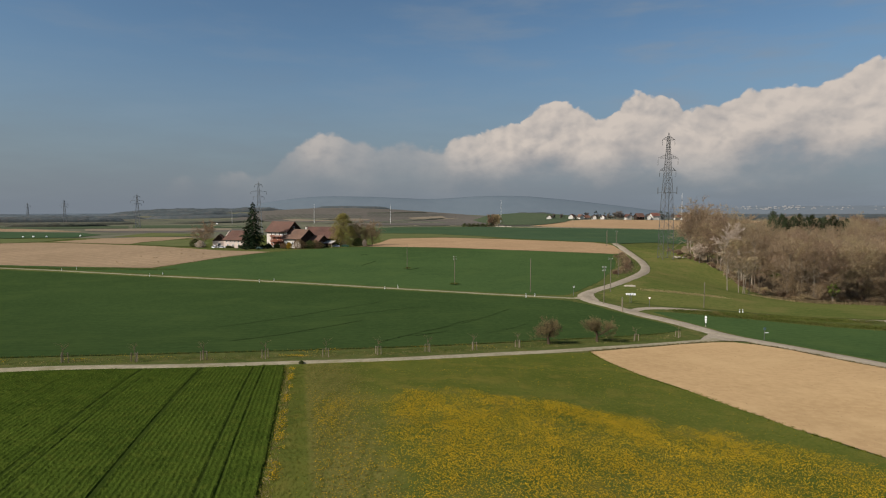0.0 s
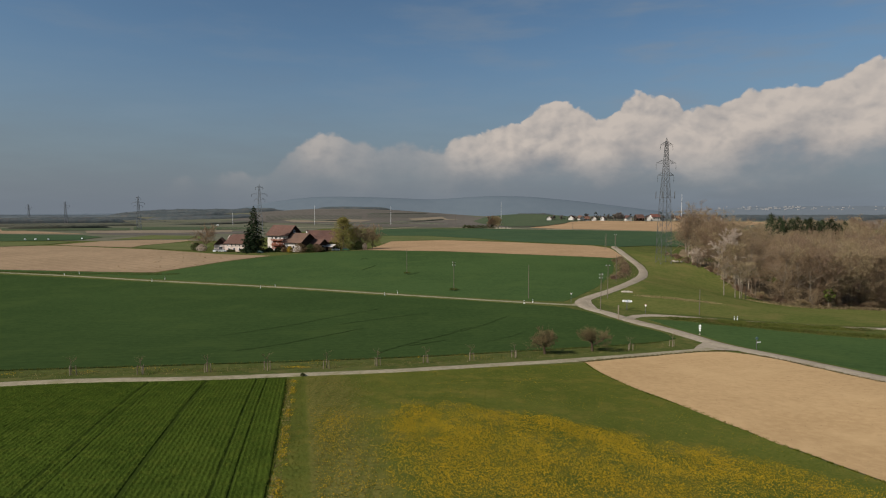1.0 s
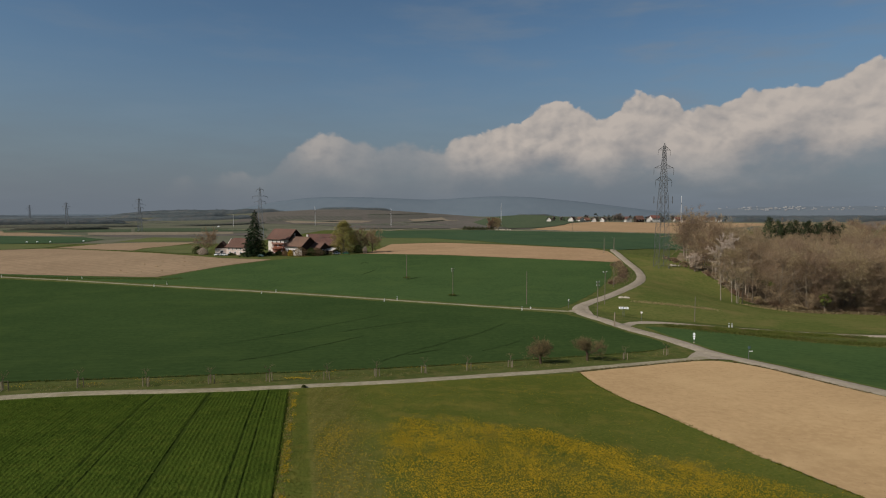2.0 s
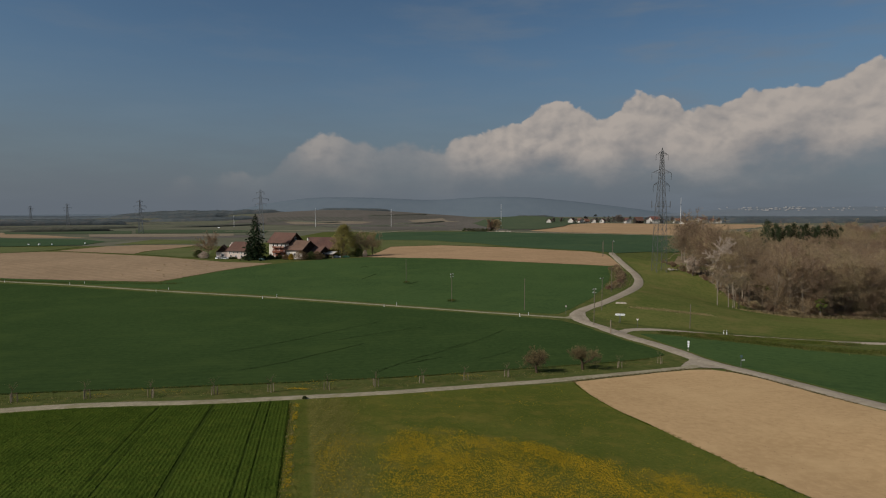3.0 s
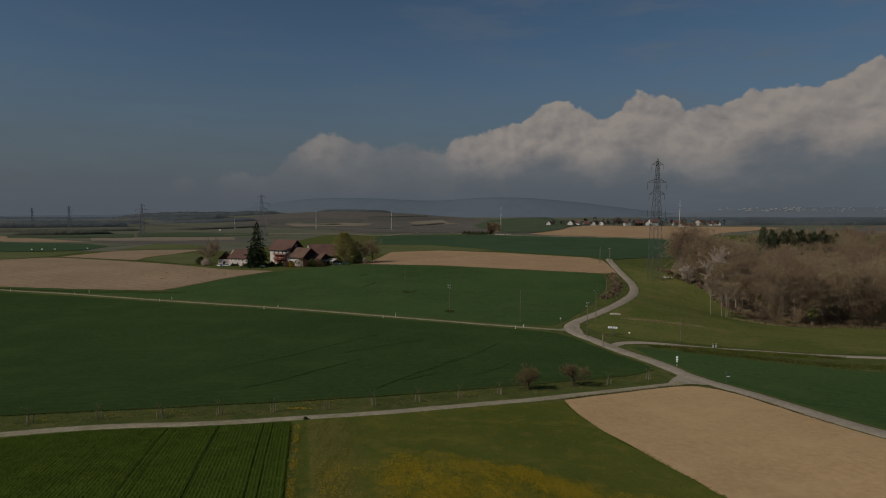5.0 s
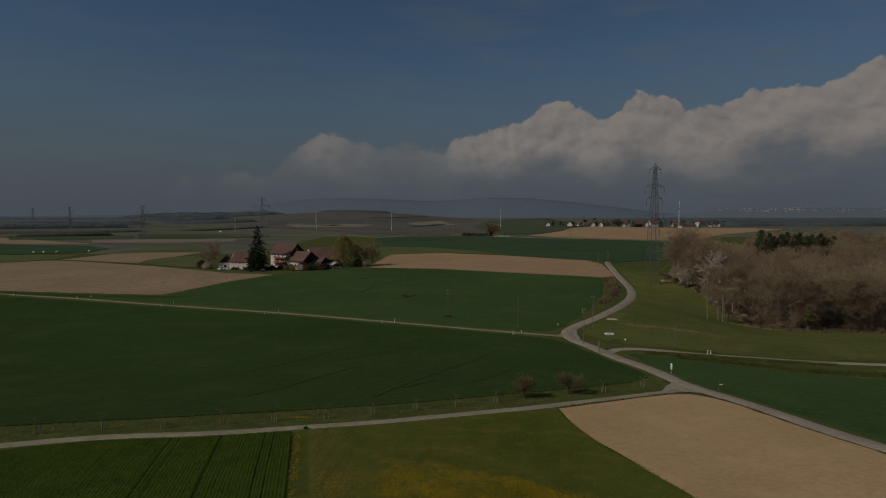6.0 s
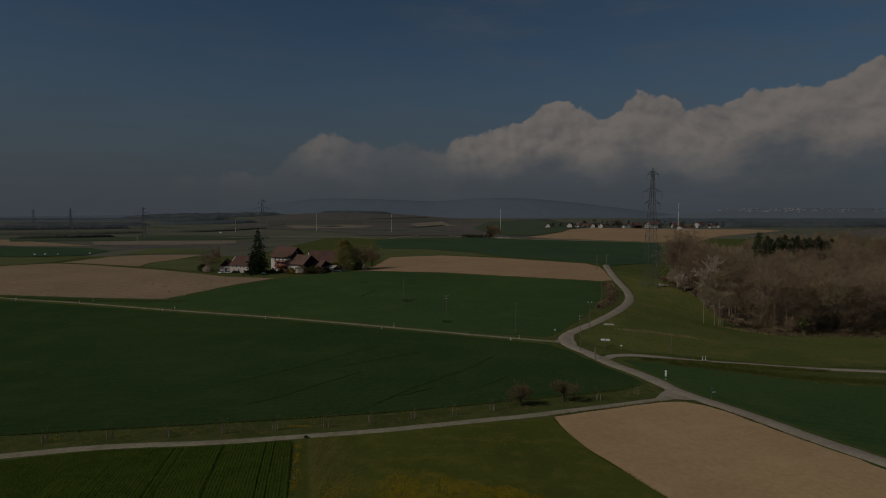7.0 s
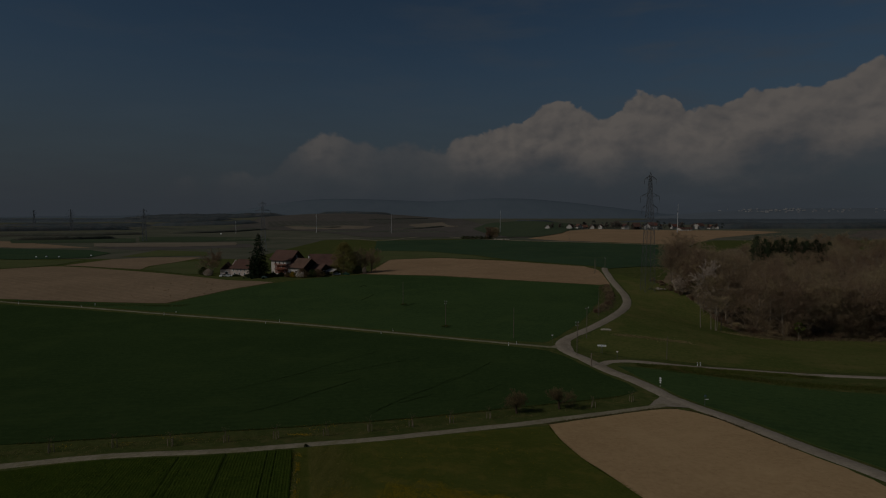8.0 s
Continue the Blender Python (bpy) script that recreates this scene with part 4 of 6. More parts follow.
for i, (x, y) in enumerate([(110.2, 227.3), (115.2, 228.5), (116.6, 227.8), (117.6, 228.6), (119.8, 229.5)]):
    if birch is None:
        birch = bare_tree("birch_tree", 71, on_ground(x, y), slim, "slender leafless birch with pale trunk", "tree", "birches in front of the wood", PALE_BARK)
    else:
        copy_thing(birch, on_ground(x, y, 70 * i))
leafy_tree("young_tree", 81, on_ground(150.6, 226.2), 7.4, 5.0, 2.8, 0.5, 1300, YOUNG_LEAVES, "small green tree with a pale trunk before the wood", stem_material=PALE_BARK)
leafy_tree("holly_tree", 82, on_ground(156, 234), 10, 5, 2.0, 0.6, 1400, SHRUB_LEAVES, "ivy-green tree among bare trunks")
leafy_tree("holly_tree", 83, on_ground(184, 246), 12, 6, 2.5, 0.6, 1400, SHRUB_LEAVES, "ivy-green tree among bare trunks")

# ---- apple trees and the row of saplings ----
for seed, x, y, h, reach in ((11, 18.3, 100.4, 5.7, 0.85), (15, 27.6, 104.4, 6.3, 0.9)):
    spec = dict(APPLE)
    spec.update(height=h, spread=reach)
    bare_tree("apple_tree", seed, on_ground(x, y), spec, "old gnarled apple tree with budding twigs on the verge", "apple tree", "apple trees by the track", DARK_BARK, BUD_TWIGS)


def staked_sapling():
    rng = random.Random(5)
    ob = thing("sapling", on_ground(-48.3, 74.0), "young fruit tree held between three wooden stakes", "sapling", "staked saplings along the track")
    for k in range(3):
        a = 2 * math.pi * k / 3 + 0.5
        stake = Geo()
        stake.tube((0.47 * math.cos(a), 0.47 * math.sin(a), -0.2), (0.45 * math.cos(a), 0.45 * math.sin(a), 1.25), 0.06, 0.055, 6, True)
        part("stake", stake, TIMBER, ob)
    rails = Geo()
    for k in range(3):
        a, b = 2 * math.pi * k / 3 + 0.5, 2 * math.pi * (k + 1) / 3 + 0.5
        rails.tube((0.45 * math.cos(a), 0.45 * math.sin(a), 1.15), (0.45 * math.cos(b), 0.45 * math.sin(b), 1.15), 0.012, 0.012, 4)
    part("tie", rails, BARK, ob)
    wood, twigs = Geo(), Geo()
    spec = dict(reach=(1.2,), height=2.5, stem=0.9, girth=0.035, crook=0.08, lift=0.1, clear=0.6, levels=1, fork=(5,), spread=0.8, spray=5, twig=0.35, thick=0.02)
    grow(wood, twigs, rng, Vector((0, 0, 0)), Vector((0, 0, 1)), 2.2, 0.04, 0, spec)
    part("trunk", wood, BARK, ob)
    part("crown", twigs, BUD_TWIGS, ob)
    return ob


sapling = staked_sapling()
for i, (x, y) in enumerate([(-56.4, 71.2), (-39.9, 75.3), (-32.1, 77.9), (-24.6, 80.4), (-16.7, 82.8), (-9.6, 85.9), (-2.3, 89.3), (4.9, 92.6), (12.4, 96.1), (35.2, 106.3), (44.9, 111.3), (-64.5, 68.4)]):
    copy_thing(sapling, on_ground(x, y, 47 * i))


# ---- pylons, masts and poles ----
def beam(geo, a, b, w):
    geo.tube(a, b, w * 0.62, w * 0.62, 4)


def pylon(name, m, height, base, arms, w, label, material, platform=0.0, group=""):
    """Lattice tower: four legs, bracing, cross arms with hanging insulators."""
    ob = thing(name, m, label, "pylon", group)
    waist = [(0, base), (0.30, base * 0.86), (0.52, base * 0.70), (0.70, base * 0.46), (0.93, base * 0.22), (0.97, base * 0.16)]

    def half(t):
        return float(np.interp(t, [q[0] for q in waist], [q[1] for q in waist])) / 2

    corners = ((-1, -1), (1, -1), (1, 1), (-1, 1))
    for sx, sy in corners:
        leg = Geo()
        for (t0, _), (t1, _) in zip(waist, waist[1:]):
            beam(leg, (sx * half(t0), sy * half(t0), height * t0 - (0.3 if t0 == 0 else 0)), (sx * half(t1), sy * half(t1), height * t1), w * 1.5)
        part("leg", leg, material, ob)
    lattice = Geo()
    t = 0.0
    while t < 0.955:
        n1 = min(0.97, t + max(0.028, 1.05 * 2 * half(t) / height))
        a, b = half(t), half(n1)
        for (sx, sy), (ux, uy) in zip(corners, corners[1:] + corners[:1]):
            beam(lattice, (sx * a, sy * a, height * t), (ux * b, uy * b, height * n1), w * 0.8)
            beam(lattice, (ux * a, uy * a, height * t), (sx * b, sy * b, height * n1), w * 0.8)
            beam(lattice, (sx * b, sy * b, height * n1), (ux * b, uy * b, height * n1), w * 0.6)
        t = n1
    part("lattice", lattice, material, ob)
    peak = Geo()
    for sx, sy in corners:
        beam(peak, (sx * half(0.97), sy * half(0.97), height * 0.97), (0, 0, height), w)
    part("peak", peak, material, ob)
    for level, reach, drop in arms:
        z, r = height * level, half(level)
        for side in (-1, 1):
            arm = Geo()
            tip = (side * reach, 0, z)
            for sy in (-1, 1):
                beam(arm, (side * r, sy * r, z), tip, w)
                beam(arm, (side * r, sy * r, z + height * 0.028), tip, w)
                for q in (0.33, 0.66):
                    x = side * (r + (reach - r) * q)
                    beam(arm, (x, sy * r * (1 - q), z), (x, sy * r * (1 - q), z + height * 0.028 * (1 - q)), w * 0.6)
            holder = part("cross_arm", arm, material, ob)
            string = Geo()
            string.tube((side * reach, 0, z), (side * reach, 0, z - drop), w * 0.45, w * 0.45, 5)
            for q in range(6):
                string.tube((side * reach, 0, z - drop * (0.2 + 0.13 * q)), (side * reach, 0, z - drop * (0.25 + 0.13 * q)), w * 1.1, w * 0.8, 6, True)
            part("insulator", string, CERAMIC, holder)
    if platform:
        z = height * platform
        deck = Geo()
        reach = half(platform) + 1.3
        for s in (-1, 1):
            beam(deck, (-reach, s * reach, z), (reach, s * reach, z), w)
            beam(deck, (s * reach, -reach, z), (s * reach, reach, z), w)
        part("platform", deck, material, ob)
        for sx, sy in corners:
            aerial = Geo()
            aerial.box((sx * reach, sy * reach, z + 1.0), (0.24, 0.24, 3.4))
            part("antenna", aerial, material, ob)
    return ob


pylon("pylon", on_ground(108.2, 286.5, 8), 61.0, 5.4, [(0.942, 3.2, 2.6), (0.800, 5.1, 3.4), (0.702, 4.2, 3.2)], 0.115, "tall grey lattice power pylon standing in the pasture", STEEL, 0.53)
for x, y, h in ((-177, 570, 50), (-388, 752, 43), (-770, 1205, 46), (-1150, 1640, 44)):
    pylon("pylon", on_ground(x, y, 20), h, 5.0, [(0.80, 7.2, 2.6), (0.93, 3.4, 2.4), (0.70, 5.0, 2.6)], 0.17 + y / 12000, "distant grey lattice power pylon", FAR_STEEL, 0.0, "distant line of pylons")


def mast(x, y, h, r=0.42, material=PALE_MAST, label="distant slim white mast"):
    ob = thing("mast", on_ground(x, y), label, "mast", "distant masts")
    shaft = Geo()
    shaft.tube((0, 0, -0.5), (0, 0, h), r, r * 0.55, 8, True)
    part("shaft", shaft, material, ob)
    collar = Geo()
    collar.tube((0, 0, h * 0.72), (0, 0, h * 0.75), r * 1.5, r * 1.5, 8, True)
    part("collar", collar, BLACK, ob)
    return ob


for x, y, h in ((-385, 1080, 22), (-236, 1085, 35), (-94, 1060, 33), (104, 1060, 40), (383, 950, 46)):
    mast(x, y, h)
for x, y, h in ((22, 1060, 17), (160, 728, 15)):
    mast(x, y, h, 0.2, POLE_WOOD, "distant grey wooden mast beside the fields")


def utility_pole(x, y, h, arms, label, turn=0.0, foot=False):
    """Weathered wooden pole; arms: number of short cross arms with insulators."""
    ob = thing("utility_pole", on_ground(x, y, turn), label, "utility pole", "wooden utility poles")
    shaft = Geo()
    shaft.tube((0, 0, -0.6), (0, 0, h), 0.12, 0.085, 8, True)
    part("shaft", shaft, POLE_WOOD, ob)
    for k in range(arms):
        z = h - 0.35 - 0.9 * k
        arm = Geo()
        arm.box((0, 0.12, z), (1.5 if arms == 1 else 0.9, 0.09, 0.11))
        holder = part("cross_arm", arm, STEEL, ob)
        for s in (-1, 1):
            cup = Geo()
            off = 0.68 if arms == 1 else 0.4
            cup.tube((s * off, 0.12, z + 0.05), (s * off, 0.12, z + 0.32), 0.09, 0.06, 7, True)
            part("insulator", cup, WHITE, holder)
    if foot:
        # weeds in dark blades, which also paint the shadow at the foot
        weeds = Geo()
        rng = random.Random(int(x * 7 + y))
        for k in range(60):
            a, r = rng.uniform(0, 6.28), rng.uniform(0, 1) * 1.6
            p = Vector((r * math.cos(a), r * math.sin(a), 0.1))
            weeds.blade(p, p + Vector((rng.gauss(0, 0.2), rng.gauss(0, 0.2), 0.5)), 0.18, rng)
        tagged(new("weeds", weeds.mesh("weeds", BANK_BLADES)), "weeds round the foot of a pole, darkened for its shadow", "weeds", kind="stuff").matrix_basis = on_ground(x, y, 0, -0.3)
    return ob


utility_pole(-15, 246, 10.5, 0, "weathered wooden pole rising out of wheat", 0, True)
utility_pole(4, 200, 10.0, 2, "weathered wooden pole with insulators rising out of wheat", 10, True)
utility_pole(27, 181, 10.5, 0, "weathered wooden pole beside the gravel track", 0)
utility_pole(42.6, 155, 10.3, 2, "weathered wooden pole with insulators beside the lane", 10)
utility_pole(51.4, 180, 10.5, 1, "weathered wooden pole with one cross arm in grass", 20)
utility_pole(66, 221, 10.0, 0, "weathered wooden pole beside brambles", 0)
utility_pole(68.5, 153.6, 6.8, 0, "short pale wooden pole in the pasture", 0)
for x, y, h in ((95, 343, 9), (98, 352, 9.5), (106, 360, 9), (110, 375, 8)):
    utility_pole(x, y, h, 1 if x == 106 else 0, "distant wooden pole along the winding lane", 15)
def roadside_post(x, y):
    ob = thing("roadside_post", on_ground(x, y), "stout pale weathered post at the roadside", "post")
    shaft, cap = Geo(), Geo()
    shaft.tube((0, 0, -0.4), (0, 0, 3.5), 0.17, 0.15, 8, True)
    cap.tube((0, 0, 3.5), (0, 0, 3.62), 0.17, 0.1, 8, True)
    part("shaft", shaft, TIMBER, ob)
    part("cap", cap, STEEL, ob)
    return ob


roadside_post(44.0, 143.6)


# ---- road furniture ----
def delineator(x, y):
    ob = thing("delineator_post", on_ground(x, y), "white roadside marker post with a black band", "marker post", "roadside marker posts")
    body, band = Geo(), Geo()
    body.box((0, 0, 0.32), (0.18, 0.12, 0.78))
    body.box((0, 0, 1.01), (0.18, 0.12, 0.16))
    band.box((0, 0, 0.82), (0.19, 0.13, 0.22))
    part("body", body, WHITE, ob)
    part("band", band, BLACK, ob)
    return ob


marker = delineator(24.0, 169.3)
for x, y in ((26.8, 170.9), (-18.7, 188.6), (-14.8, 192.2), (-64.5, 206.0), (-60.4, 209.8), (-111.7, 223.6), (-109.2, 228.9), (-156.5, 241.0), (-153.0, 245.4), (-190, 249), (74.9, 147.6), (75.9, 148.0)):
    copy_thing(marker, on_ground(x, y, 15))


def disc(geo, centre, r, sides=16, thick=0.03):
    geo.tube((centre[0], centre[1] - thick, centre[2]), (centre[0], centre[1] + thick, centre[2]), r, r, sides, True)


def yield_sign(x, y, turn):
    ob = thing("yield_sign", on_ground(x, y, turn), "white give-way triangle with red rim on a post", "road sign", "give-way signs")
    post, rim, face = Geo(), Geo(), Geo()
    post.tube((0, 0.05, -0.2), (0, 0.05, 2.6), 0.045, 0.045, 7, True)
    for geo, r, off in ((rim, 0.40, 0.0), (face, 0.35, -0.014)):
        pts = [(r * math.cos(a), off, 2.55 + r * math.sin(a)) for a in (radians(-90), radians(30), radians(150))]
        back = [(p[0], off + 0.012, p[2]) for p in pts]
        geo.face(*pts)
        geo.face(*reversed(back))
        for i in range(3):
            j = (i + 1) % 3
            geo.face(pts[i], back[i], back[j], pts[j])
    part("post", post, STEEL, ob)
    plate = part("plate", rim, RED_PAINT, ob)
    part("face", face, WHITE, plate)
    return ob


yield_sign(38.5, 172.6, 10)
yield_sign(53.0, 150.2, -20)


def direction_sign(x, y, turn):
    ob = thing("direction_sign", on_ground(x, y, turn), "two white direction boards on grey posts at the junction", "road sign")
    for s in (-1, 1):
        post = Geo()
        post.tube((s * 0.18, 0.06, -0.2), (s * 0.18, 0.06, 2.7), 0.05, 0.05, 7, True)
        part("post", post, STEEL, ob)
        board = Geo()
        pts = [(s * 0.1, 0, 2.1), (s * 1.15, 0, 2.1), (s * 1.38, 0, 2.38), (s * 1.15, 0, 2.66), (s * 0.1, 0, 2.66)]
        back = [(p[0], 0.03, p[2]) for p in pts]
        board.face(*pts)
        board.face(*reversed(back))
        for i in range(5):
            j = (i + 1) % 5
            board.face(pts[i], back[i], back[j], pts[j])
        plate = part("board", board, WHITE, ob)
        for k in range(2):
            bar = Geo()
            bar.box((s * (0.62 + 0.05 * k), -0.008, 2.26 + 0.24 * k), (0.75 - 0.2 * k, 0.01, 0.09))
            part("lettering", bar, GREY_BAR, plate)
    arrow = Geo()
    arrow.box((0, -0.03, 2.38), (0.16, 0.02, 0.54))
    part("divider", arrow, BLUE, ob)
    return ob


direction_sign(50.8, 158.5, -12)


def round_signs(x, y):
    ob = thing("road_sign", on_ground(x, y, -12), "three white round signs stacked on one post", "road sign")
    post = Geo()
    post.tube((0, 0.06, -0.2), (0, 0.06, 2.25), 0.05, 0.05, 7, True)
    part("post", post, STEEL, ob)
    for z, r in ((2.05, 0.25), (1.5, 0.25), (1.02, 0.19)):
        rim, face = Geo(), Geo()
        disc(rim, (0, 0, z), r)
        disc(face, (0, -0.012, z), r * 0.8)
        plate = part("plate", rim, WHITE, ob)
        part("face", face, WHITE, plate)
    base = Geo()
    base.tube((0, 0.06, -0.1), (0, 0.06, 0.28), 0.2, 0.16, 8, True)
    part("base", base, ROCK, ob)
    return ob


round_signs(56.0, 124.4)


def path_sign(x, y):
    ob = thing("signpost", on_ground(x, y, 10), "grey signpost with a pale round plate and white arm", "signpost")
    post, plate, arm = Geo(), Geo(), Geo()
    post.tube((0, 0.06, -0.2), (0, 0.06, 2.3), 0.05, 0.05, 7, True)
    disc(plate, (0, 0, 2.3), 0.3)
    arm.box((0.42, 0, 1.55), (0.75, 0.03, 0.16))
    part("post", post, STEEL, ob)
    part("plate", plate, TEAL, ob)
    part("arm", arm, WHITE, ob)
    return ob


path_sign(59.7, 108.2)


def stones(name, m, count, reach, size, label, seed):
    """A heap of field stones; each stone is a part."""
    rng = random.Random(seed)
    ob = thing(name, m, label, "stones")
    for k in range(count):
        geo = Geo()
        s = size * rng.uniform(0.5, 1.2)
        x, y = rng.gauss(0, 0.4) * reach[0], rng.gauss(0, 0.4) * reach[1]
        geo.blob((x, y, s * 0.3), (s, s * rng.uniform(0.7, 1), s * 0.6), rng, 0.2)
        part("stone", geo, ROCK, ob)
    return ob


stones("stone_heap", on_ground(61.6, 194), 14, (2.0, 1.3), 0.6, "heap of pale field stones in the pasture", 3)
stones("stone_heap", on_ground(116, 293), 14, (2.5, 7), 0.7, "row of pale field stones below the wood", 4)
stones("stone_heap", on_ground(93, 143.2), 5, (1.5, 0.7), 0.5, "few pale stones beside the side lane", 6)


def strewn(name, spots, count, spread, material, label, category, size, seed, lift=0.0):
    """Blades of grass strewn along a line."""
    rng = random.Random(seed)
    geo = Geo()
    run = curve_through(spots, 1.0)
    for k in range(count):
        p = rng.choice(run)
        x, y = p.x + rng.gauss(0, spread), p.y + rng.gauss(0, spread)
        a = Vector((x, y, lie(x, y) + lift))
        geo.blade(a, a + Vector((rng.gauss(0, 0.5), rng.gauss(0, 0.5), 1)) * size * rng.uniform(0.5, 1.3), size * 0.35, rng)
    return tagged(new(name, geo.mesh(name, material)), label, category, kind="stuff")


strewn("dry_grass", [(64, 186), (70, 184), (77, 182), (86, 181)], 1500, 1.1, STRAW, "line of pale dead grass across the pasture", "grass", 0.38, 8)
strewn("dry_grass", [(119, 226), (128, 226), (136, 225), (150, 226), (165, 232)], 1200, 0.8, STRAW, "pale dead grass at the foot of the wood", "grass", 0.55, 9)
def bank(points, width, tall):
    """A long low mound of rough grass."""
    run = curve_through(points, 1.5)
    geo = Geo()
    for i, p in enumerate(run):
        way = (run[min(i + 1, len(run) - 1)] - run[max(i - 1, 0)]).normalized()
        side = Vector((-way.y, way.x, 0))
        end = step(min(i, len(run) - 1 - i) / 5)
        for u, k in ((-0.5, 0.0), (-0.3, 0.55), (-0.08, 0.95), (0.1, 1.0), (0.3, 0.5), (0.5, 0.0)):
            q = p + side * u * width
            geo.v.append((q.x, q.y, lie(q.x, q.y) - 0.05 + tall * k * end * (1 + 0.35 * noise.noise(Vector((q.x * 0.4, q.y * 0.4, 1))))))
        if i:
            b = 6 * i
            geo.f += [(b - 6 + k, b + k, b + k + 1, b - 5 + k) for k in range(5)]
    return tagged(new("grass_bank", geo.mesh("grass_bank", BANK_BLADES, True)), "low bank of dark rough grass before the side lane", "bank", kind="structure")


bank([(57, 144.4), (65, 143.4), (73, 142.4), (82, 141.6), (92, 140.6), (103, 137.6)], 3.0, 0.8)
strewn("verge_grass", [(57, 144.4), (65, 143.4), (73, 142.4), (82, 141.6), (92, 140.6), (103, 137.6)], 3500, 0.8, BANK_BLADES, "dark rough grass on the bank before the side lane", "grass", 0.3, 12, 0.35)
strewn("verge_grass", [(64, 141), (73, 138.5), (82, 136), (92, 131.5), (106, 127), (130, 122)], 7000, 1.7, BANK_BLADES, "dark rough grass on the bank below the lane", "grass", 0.34, 10)

# brambles between the wheat and the bend of the lane
for i, (x, y, s) in enumerate([(88, 290, 5), (86.5, 281, 5.5), (85, 272, 4.5), (82, 262, 5), (78, 250, 4), (73, 240, 4), (67, 228, 3), (88, 285, 4), (83, 267, 4)]):
    spec = dict(reach=(2.0, 1.2), height=s * 0.56, stem=0.5, girth=0.06, crook=0.3, lift=0.05, clear=0.05, levels=2, fork=(7, 4), spread=1.1, spray=9, twig=0.8, thick=0.07)
    bare_tree("bramble_bush", 200 + i, on_ground(x, y), spec, "leafless reddish-brown bush beside the lane", "bush", "bushes inside the bend", BARK, TWIGS)


strewn("dry_scrub", [(87, 292), (86, 281), (84, 270), (80, 257), (75, 243), (69, 231)], 1800, 1.6, STRAW_BROWN, "brown dead scrub between the bushes inside the bend", "scrub", 0.6, 14)
strewn("dry_scrub", [(131, 232), (139, 227.6), (150, 227.4), (165, 233.5), (181, 240), (210, 247.5), (228, 251.5)], 4500, 1.9, STRAW_BROWN, "brown dead scrub along the foot of the wood", "scrub", 0.8, 15)


